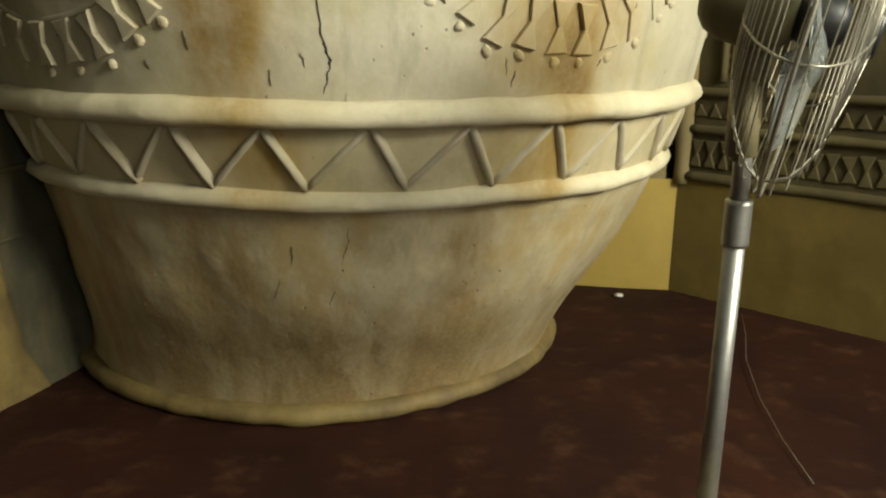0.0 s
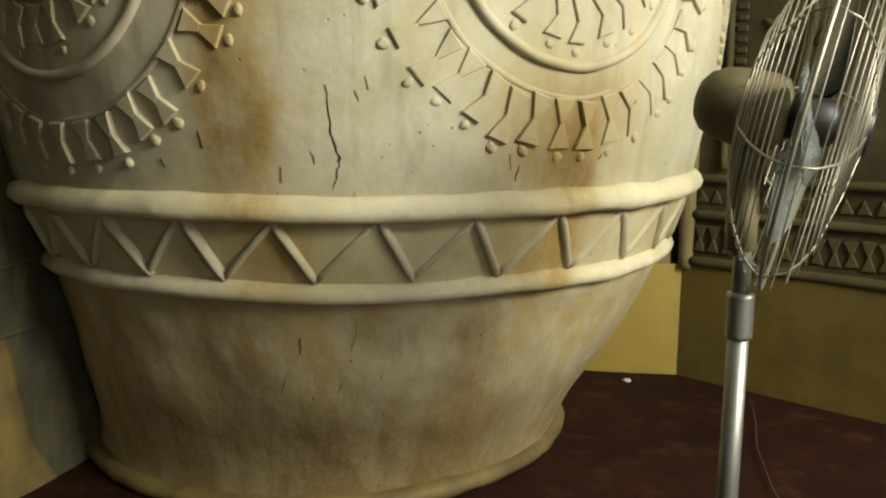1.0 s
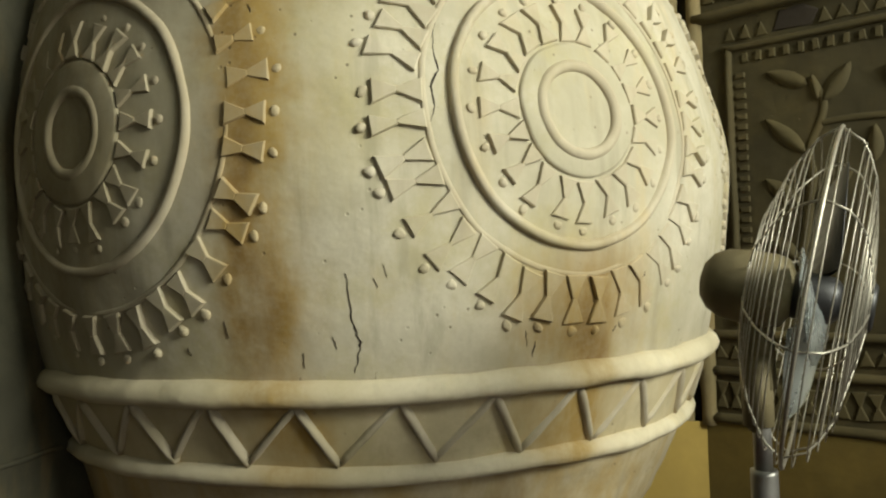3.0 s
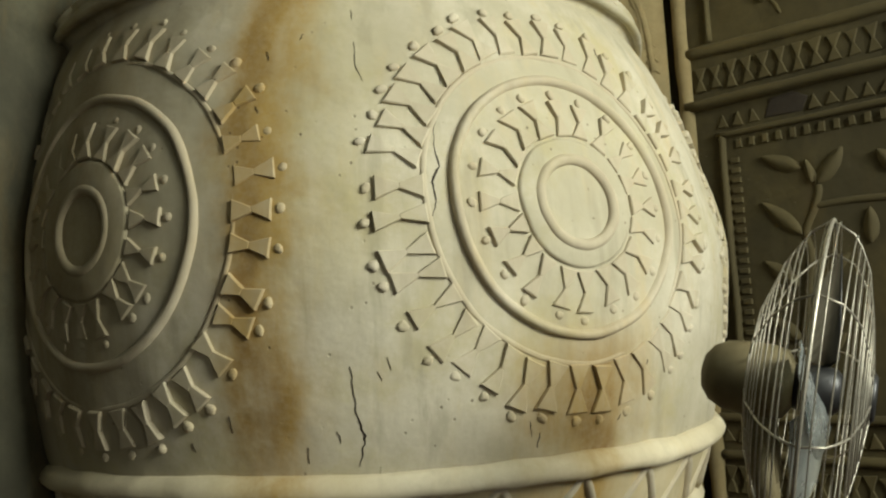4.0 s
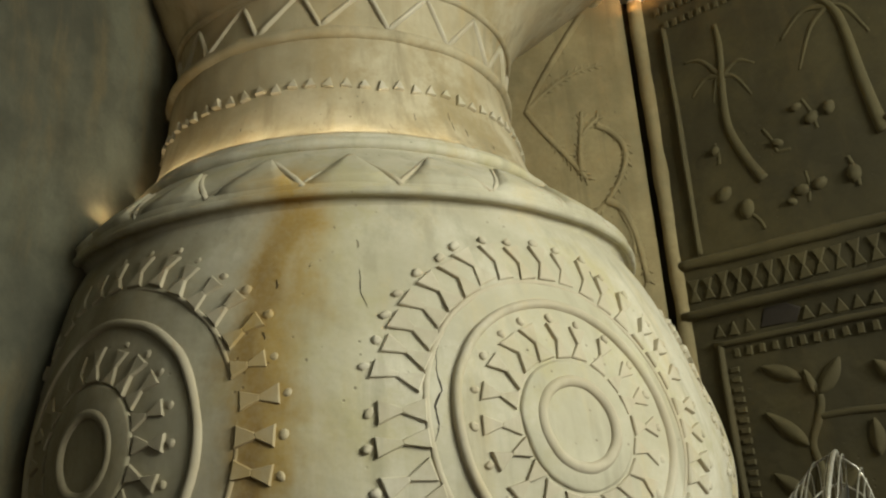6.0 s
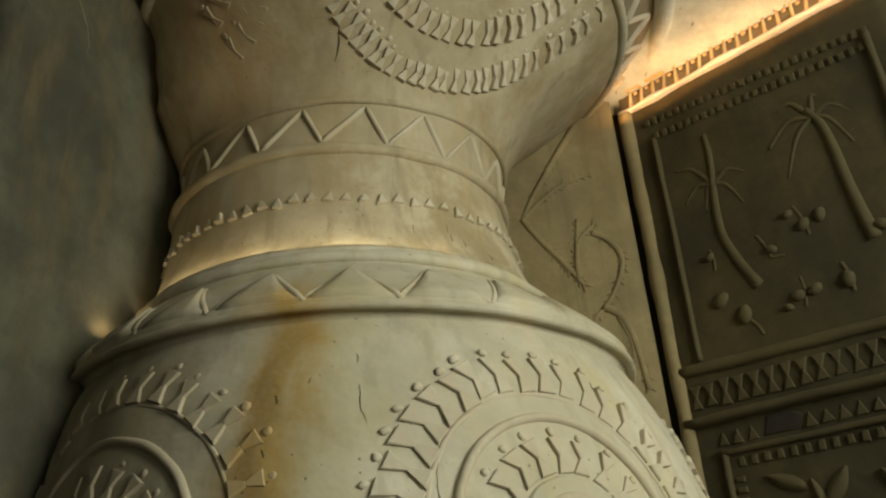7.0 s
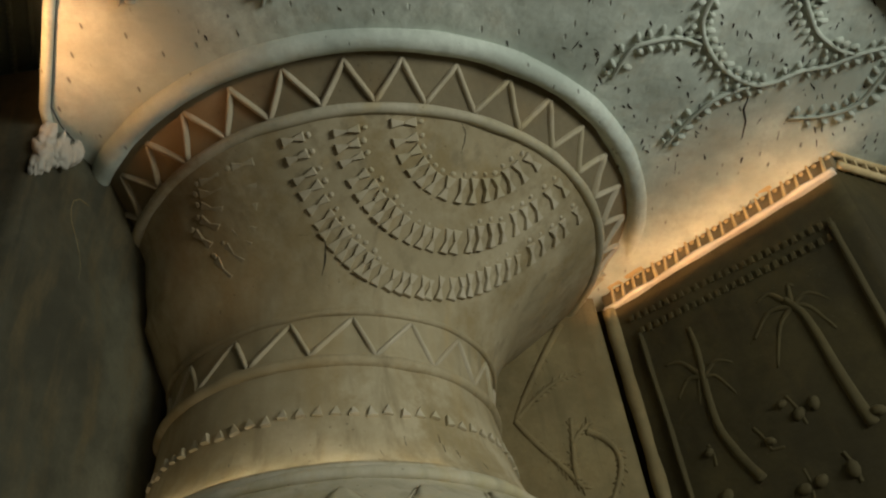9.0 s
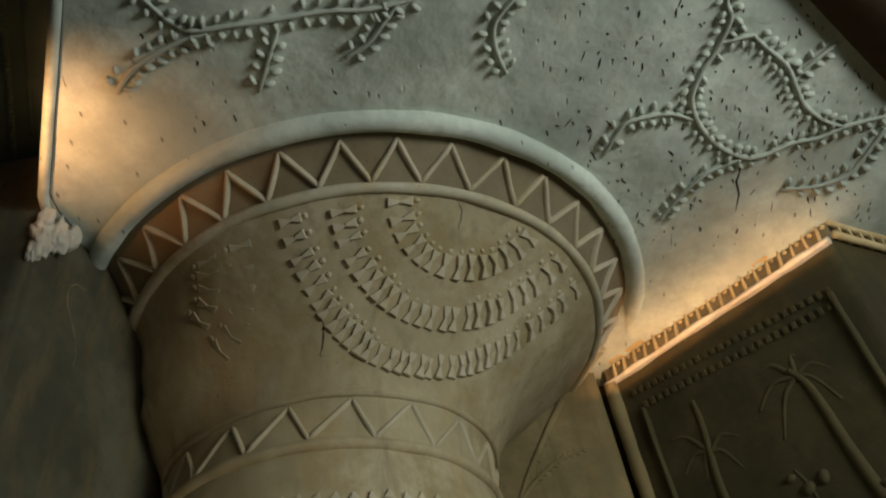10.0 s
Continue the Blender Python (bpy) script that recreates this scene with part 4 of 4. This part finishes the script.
def back_line(points, r):
    """A smooth stem with small leaflets along it."""
    pts = [Vector((x, z, 0)) for x, z in points]
    fine = []
    for i in range(len(pts) - 1):
        p0, p1, p2, p3 = pts[max(i - 1, 0)], pts[i], pts[i + 1], pts[min(i + 2, len(pts) - 1)]
        for k in range(7):
            u = k / 7
            fine.append(0.5 * ((2 * p1) + (p2 - p0) * u + (2 * p0 - 5 * p1 + 4 * p2 - p3) * u * u + (3 * p1 - p0 - 3 * p2 + p3) * u ** 3))
    fine.append(pts[-1])

    def at(x, z, out=0.0):
        return Vector((x, 3.67 - 0.12 * (x - 1.065) + 0.001 - out, z))

    part("stem", tube([at(p.x, p.y) for p in fine], r * 1.2, 8, lambda u: 1 - 0.4 * u), WALL_BACK, back)
    rnd = random.Random(int(points[0][0] * 1000))
    bms, run = [], 0.0
    for a, b in zip(fine, fine[1:]):
        run += (b - a).length
        if run < 0.03:
            continue
        run = 0.0
        d = (b - a).normalized()
        for s in (-1, 1):
            tip = a + d * 0.035 + Vector((-d.y, d.x, 0)) * s * rnd.uniform(0.018, 0.036)
            bms.append(tube([at(a.x, a.y), at((a.x + tip.x) / 2, (a.y + tip.y) / 2, 0.003), at(tip.x, tip.y)], 0.009, 5, lambda u: 1 - 0.6 * u))
    part("foliage", joined(*bms), WALL_BACK, back)


back_line([(0.80, 4.02), (0.70, 3.88), (0.603, 3.736), (0.51, 3.59), (0.451, 3.478)], 0.019)
back_line([(0.451, 3.478), (0.50, 3.39), (0.564, 3.293), (0.63, 3.20), (0.685, 3.113), (0.72, 3.06)], 0.017)
back_line([(0.46, 3.487), (0.55, 3.57), (0.652, 3.639), (0.75, 3.68), (0.87, 3.70)], 0.013)
back_line([(0.70, 3.10), (0.70, 3.175), (0.717, 3.304), (0.735, 3.44)], 0.017)
back_line([(0.717, 3.30), (0.76, 3.35), (0.812, 3.39)], 0.014)
back_line([(0.80, 3.35), (0.86, 3.31), (0.911, 3.242), (0.925, 3.17), (0.905, 3.09), (0.84, 2.97), (0.734, 2.859)], 0.017)
back_line([(0.80, 2.93), (0.86, 2.89), (0.895, 2.82), (0.926, 2.687), (0.945, 2.486)], 0.021)
back_line([(0.86, 2.87), (0.90, 2.74), (0.90, 2.62)], 0.012)

# ---- vines on the ceiling ----


def vine(points, seed, thick=0.0095, leaf=0.0155):
    rnd = random.Random(seed)
    pts = [Vector((*p, 0)) for p in points]
    fine = []
    for i in range(len(pts) - 1):
        p0, p1, p2, p3 = pts[max(i - 1, 0)], pts[i], pts[i + 1], pts[min(i + 2, len(pts) - 1)]
        for k in range(8):
            u = k / 8
            fine.append(0.5 * ((2 * p1) + (p2 - p0) * u + (2 * p0 - 5 * p1 + 4 * p2 - p3) * u * u + (3 * p1 - p0 - 3 * p2 + p3) * u ** 3))
    fine.append(pts[-1])
    ob = thing("ceiling_vine", "plaster vine stem with small leaves, modelled on the pale ceiling", "vine relief", "ceiling vines")
    part("stem", tube([(p.x, p.y, ceil_z(p.x, p.y) - 0.008) for p in fine], thick, 8, lambda u: 0.75 + 0.35 * math.sin(u * 3.1)), VINE, ob)
    bms, run = [], 0.0
    for a, b in zip(fine, fine[1:]):
        run += (b - a).length
        if run < 0.046:
            continue
        run = 0.0
        d = (b - a).normalized()
        side = Vector((-d.y, d.x, 0))
        for s in (-1, 1):
            if rnd.random() < 0.08:
                continue
            c = a + side * s * rnd.uniform(0.030, 0.042)
            bm = dome(leaf * 1.15, 0.024, 8, 3, 0.008)
            turn = math.degrees(math.atan2((side * s + d * 0.5).y, (side * s + d * 0.5).x))
            m = Matrix.Translation((c.x, c.y, ceil_z(c.x, c.y) + 0.001)) @ pose(0, 0, 0, 180, 0, 0) @ pose(0, 0, 0, 0, 0, -turn + rnd.uniform(-20, 20)) @ Matrix.Diagonal((rnd.uniform(1.0, 1.5), rnd.uniform(0.55, 0.8), rnd.uniform(0.8, 1.4), 1))
            bmesh.ops.transform(bm, matrix=m, verts=bm.verts)
            bms.append(bm)
    part("foliage", joined(*bms), VINE, ob)


vine([(1.40, 1.30), (1.40, 1.45), (1.43, 1.53), (1.40, 1.67), (1.35, 1.78), (1.33, 1.89), (1.38, 2.03), (1.49, 2.17), (1.62, 2.26), (1.71, 2.27), (1.85, 2.22), (1.97, 2.21), (2.1, 2.16), (2.26, 2.13)], 1, 0.0115)
vine([(1.54, 1.62), (1.61, 1.69), (1.72, 1.79), (1.79, 1.91), (1.86, 2.02), (1.98, 2.12), (2.07, 2.16)], 2, 0.0105)
vine([(0.97, 2.14), (1.04, 1.99), (1.13, 1.96), (1.24, 1.96), (1.35, 2.01)], 3)
vine([(1.28, 2.6), (1.38, 2.43), (1.47, 2.33), (1.57, 2.29), (1.65, 2.27)], 4)
vine([(1.86, 2.5), (2.02, 2.49), (2.15, 2.43), (2.22, 2.31), (2.27, 2.19)], 5)
vine([(1.78, 1.85), (1.85, 1.77), (1.92, 1.71)], 6)
vine([(-0.80, 1.05), (-0.73, 1.17), (-0.68, 1.25), (-0.61, 1.3), (-0.48, 1.3), (-0.34, 1.3), (-0.12, 1.29), (0.04, 1.3), (0.21, 1.28)], 7)
vine([(-0.95, 1.52), (-0.87, 1.43), (-0.75, 1.37), (-0.63, 1.33), (-0.56, 1.32)], 8)
vine([(-0.43, 1.59), (-0.37, 1.46), (-0.31, 1.34)], 9)
vine([(-0.08, 1.49), (0.01, 1.44), (0.08, 1.36), (0.14, 1.29)], 10)
vine([(0.54, 1.66), (0.5, 1.55), (0.49, 1.44), (0.53, 1.37), (0.60, 1.30)], 11)
vine([(1.54, 1.62), (1.47, 1.63), (1.42, 1.64)], 12)

# cracks in the ceiling
for pts in ([(1.62, 2.28), (1.635, 2.36), (1.63, 2.42), (1.66, 2.50), (1.665, 2.62)], [(1.36, 2.72), (1.37, 2.80)], [(-1.12, 1.42), (-1.125, 1.47)]):
    bm = tube([(x, y, ceil_z(x, y) + 0.001) for x, y in pts], 0.0035, 5, lambda u: 0.5 + math.sin(u * 3.1))
    tagged(part("trim_crack", bm, CRACK, None, "thin dark crack in the ceiling plaster"), category="crack", kind="structure")

# gouges and pits left by the trowel in the ceiling
rnd = random.Random(77)
bms = []
for k in range(330):
    x = rnd.uniform(-0.9, 2.3) if k % 6 == 0 else rnd.uniform(0.75, 2.3)
    y = rnd.uniform(1.0, 2.75)
    length, wide, lean = rnd.uniform(0.006, 0.022) * rnd.choice((0.6, 1, 1.4)), rnd.uniform(0.0018, 0.0048), rnd.gauss(0.15, 0.35)
    d = Vector((math.sin(lean), math.cos(lean), 0))
    e = Vector((d.y, -d.x, 0))
    line = []
    for u in (-1, -0.5, 0, 0.5, 1):
        p = Vector((x, y, 0)) + d * length * u + e * wide * rnd.uniform(-0.6, 0.6)
        w = wide * (1 - u * u) ** 0.5 + 0.0003
        line.append([Vector((q.x, q.y, ceil_z(q.x, q.y) - h)) for q, h in ((p - e * w, 0.0005), (p, 0.0025), (p + e * w, 0.0005))])
    bms.append(grid_mesh(line))
tagged(part("trim_pits", joined(*bms), CRACK, None, "small dark gouges and pits in the ceiling plaster"), category="pits", kind="stuff")

# a dark cord along the ceiling's free edge
line = [(edge_x(y) + 0.036, y, ceil_z(edge_x(y) + 0.036, y) - 0.003) for y in np.linspace(0.7, 1.95, 26)] + [(-1.365, 2.04, 4.215), (-1.33, 2.19, 4.215)]
tagged(part("edge_cord", tube(line, 0.0028, 6), BLACK, None, "thin black cord along the ceiling's free edge"), category="cord")

# dotted border on the higher ceiling beside
border = thing("dotted_border", "dark plaster border of small knobs between two ridges", "border")
a, b = Vector((-1.46, 1.38, 4.83)), Vector((-1.75, 2.20, 4.83))
e = Vector(((b - a).y, -(b - a).x, 0)).normalized()
for off in (-0.075, 0.085):
    part("ridge", tube([a + e * off + (b - a) * u for u in np.linspace(0, 1, 12)], 0.013, 8), SIDE, border)
KNOB = mesh_of("knob", dome(0.016, 0.026, 8, 3), SIDE)
for k in range(34):
    part("knob", KNOB, SIDE, border).matrix_basis = Matrix.Translation(a + (b - a) * ((k + 0.5) / 34)) @ pose(0, 0, 0, 180, 0, 0)

# broken plaster at the head of the pier
chip = thing("broken_plaster", "ragged white broken plaster at the top of the pier", "plaster")
for k, (x, y, z, s) in enumerate(((-1.405, 2.04, 4.06, 0.9), (-1.41, 2.03, 3.98, 0.6), (-1.375, 2.10, 4.12, 0.9), (-1.40, 2.03, 4.15, 0.7), (-1.345, 2.15, 4.16, 0.7))):
    bm = bmesh.new()
    bmesh.ops.create_icosphere(bm, subdivisions=4, radius=0.06 * s)
    for v in bm.verts:
        q = v.co * 26 + Vector((k * 3, 0, 0))
        v.co = Vector((v.co.x * 0.75, v.co.y * 0.75, v.co.z * 1.6)) * (1 + 0.5 * noise.noise(q) + 0.3 * abs(noise.noise(q * 2.7)) + 0.15 * noise.noise(q * 6))
    bmesh.ops.translate(bm, verts=bm.verts, vec=(x, y, z))
    part("lump", bm, CHIP, chip)
line = [on_pier(u, z, 0.001) for u, z in ((0.33, 4.03), (0.28, 4.03), (0.245, 3.99), (0.24, 3.94), (0.26, 3.89), (0.30, 3.83), (0.335, 3.76), (0.345, 3.69), (0.335, 3.63))]
tagged(part("trim_scrape", tube(line, 0.0024, 6, lambda u: 1.2 - 0.9 * u), WALL_BACK, None, "pale curved scrape in the pier's plaster"), category="scrape", kind="structure")

# ---- the pedestal fan ----
FX, FY = 0.58, 1.57
fan = thing("pedestal_fan", "dusty steel pedestal fan with a wire guard beside the pot", "fan")
part("lower_pole", tube([(FX - 0.006, FY, 0.03), (FX - 0.003, FY, 0.4), (FX, FY, 0.80)], 0.0205, 16), STEEL, fan, "bright galvanised steel tube")
part("collar", tube([(FX, FY, 0.755), (FX, FY, 0.76), (FX, FY, 0.835), (FX, FY, 0.845)], 0.026, 16), STEEL, fan)
part("upper_pole", tube([(FX, FY, 0.83), (FX - 0.002, FY, 1.02)], 0.018, 14), STEEL, fan)


def lathe_z(profile, sides=24):
    rows = [[(r * math.cos(6.28318 * i / sides), r * math.sin(6.28318 * i / sides), z) for i in range(sides)] for z, r in profile]
    bm = grid_mesh(rows, True)
    bm.verts.ensure_lookup_table()
    bm.faces.new([bm.verts[i] for i in range(sides)])
    bm.faces.new([bm.verts[len(rows) * sides - sides + i] for i in range(sides)])
    bmesh.ops.recalc_face_normals(bm, faces=bm.faces)
    return bm


part("base_plate", lathe_z([(0.0, 0.27), (0.012, 0.275), (0.025, 0.26), (0.04, 0.10), (0.06, 0.035), (0.09, 0.03)], 40), MOTOR, fan)
for o in fan.children:
    if o.name.startswith("base_plate"):
        o.matrix_basis = Matrix.Translation((FX - 0.006, FY, 0.012))
# the head: motor behind, guard in front, turned aside
AXIS = Vector((0.885, -0.42, -0.20)).normalized()
HEAD = frame_at(Vector((0.562, 1.58, 1.203)), UP.cross(AXIS), AXIS)


def head_part(name, bm, material, label="", smooth=True, parent=None):
    ob = part(name, bm, material, parent or fan, label, smooth)
    ob.matrix_basis = HEAD
    return ob


head_part("motor", lathe_z([(-0.085, 0.012), (-0.08, 0.035), (-0.065, 0.055), (-0.04, 0.068), (0.0, 0.073), (0.05, 0.073), (0.075, 0.066), (0.09, 0.04), (0.10, 0.02), (0.12, 0.012)], 28), MOTOR, "dust-covered rounded motor housing")
bm = box_between((-0.03, 0.028), (0.03, 0.028), 0.056, -0.17, 0.0, 0.012)
part("neck_bracket", bm, MOTOR, fan, "dusty tilting bracket").matrix_basis = Matrix.Translation((0.578, 1.575, 1.16))
bm = box_between((-0.026, 0.026), (0.026, 0.026), 0.052, -0.10, 0.06, 0.01)
part("switch_box", bm, MOTOR, fan, "brown switch box under the head").matrix_basis = Matrix.Translation((0.574, 1.572, 1.02))
GZ, GR = 0.125, 0.325


def ring_mesh(r, z, thick):
    return tube([(r * math.cos(6.28318 * i / 56), r * math.sin(6.28318 * i / 56), z) for i in range(56)], thick, 6, None, True)


FRONT = lerp_list([(0.045, 0.097), (0.14, 0.087), (0.24, 0.070), (0.298, 0.045), (0.318, 0.020), (0.325, 0.0)])
REAR = lerp_list([(0.075, -0.118), (0.15, -0.105), (0.24, -0.072), (0.30, -0.035), (0.318, -0.014), (0.325, 0.0)])
head_part("guard_rim", ring_mesh(GR, GZ, 0.0042), WIRE)
rnd = random.Random(12)
for shape, first, count in ((FRONT, 0.055, 13), (REAR, 0.10, 11)):
    for k in range(count):
        r = first + (0.320 - first) * (k / (count - 1)) ** 0.9
        ob = head_part("guard_ring", ring_mesh(r, GZ + shape(r), 0.0014), WIRE)
        ob.matrix_basis = HEAD @ pose(0, 0, 0, rnd.uniform(-0.5, 0.5), rnd.uniform(-0.5, 0.5), 0)
for shape, first in ((FRONT, 0.045), (REAR, 0.075)):
    spoke = mesh_of("guard_spoke", tube([(r, 0, GZ + shape(r)) for r in np.linspace(first, 0.325, 14)], 0.0022, 6), WIRE)
    for k in range(8):
        part("guard_spoke", spoke, WIRE, fan).matrix_basis = HEAD @ pose(0, 0, 0, 0, 0, 45 * k + 12)
head_part("badge", lathe_z([(GZ + 0.088, 0.045), (GZ + 0.10, 0.048), (GZ + 0.106, 0.04)], 20), BLACK, "dark round badge at the guard's middle")
head_part("hub", lathe_z([(0.09, 0.045), (0.11, 0.048), (0.16, 0.045), (0.175, 0.03)], 20), BLACK)
rows = []
for i in range(9):
    r = 0.04 + 0.235 * i / 8
    half = 0.045 + 0.055 * math.sin(math.pi * min(1, i / 8 * 0.85 + 0.1))
    rows.append([(r, half * s, 0.128 + 0.035 * s * (1 - i / 14) + h) for s, h in ((-1, 0), (-0.4, 0.006), (0.4, 0.006), (1, 0), (1, -0.003), (-1, -0.003))])
blade = mesh_of("blade", grid_mesh(rows, True), CLEAR)
for k in range(3):
    ob = part("blade", blade, CLEAR, fan, "smoky see-through plastic blade") if k else part("blade", mesh_of("blade", grid_mesh(rows, True), BLACK), BLACK, fan, "black plastic blade")
    ob.matrix_basis = HEAD @ pose(0, 0, 0, 0, 0, 62 + 120 * k)

# a thin cord on the floor and a crumb of plaster
cord = [(1.27, 3.30), (1.20, 3.05), (1.112, 2.796), (1.041, 2.466), (1.005, 2.19), (0.99, 1.95)]
tagged(part("cord", tube([(x, y, 0.012) for x, y in cord], 0.0015, 6), CORD, None, "thin pale cord lying on the red floor"), category="cord")
bm = bmesh.new()
bmesh.ops.create_icosphere(bm, subdivisions=2, radius=0.016)
for v in bm.verts:
    v.co = Vector((v.co.x * 1.4, v.co.y, v.co.z * 0.6)) * (1 + 0.3 * noise.noise(v.co * 90))
bmesh.ops.translate(bm, verts=bm.verts, vec=(0.806, 3.537, 0.012))
tagged(part("plaster_crumb", bm, CHIP, None, "small white plaster crumb on the floor"), category="crumb")
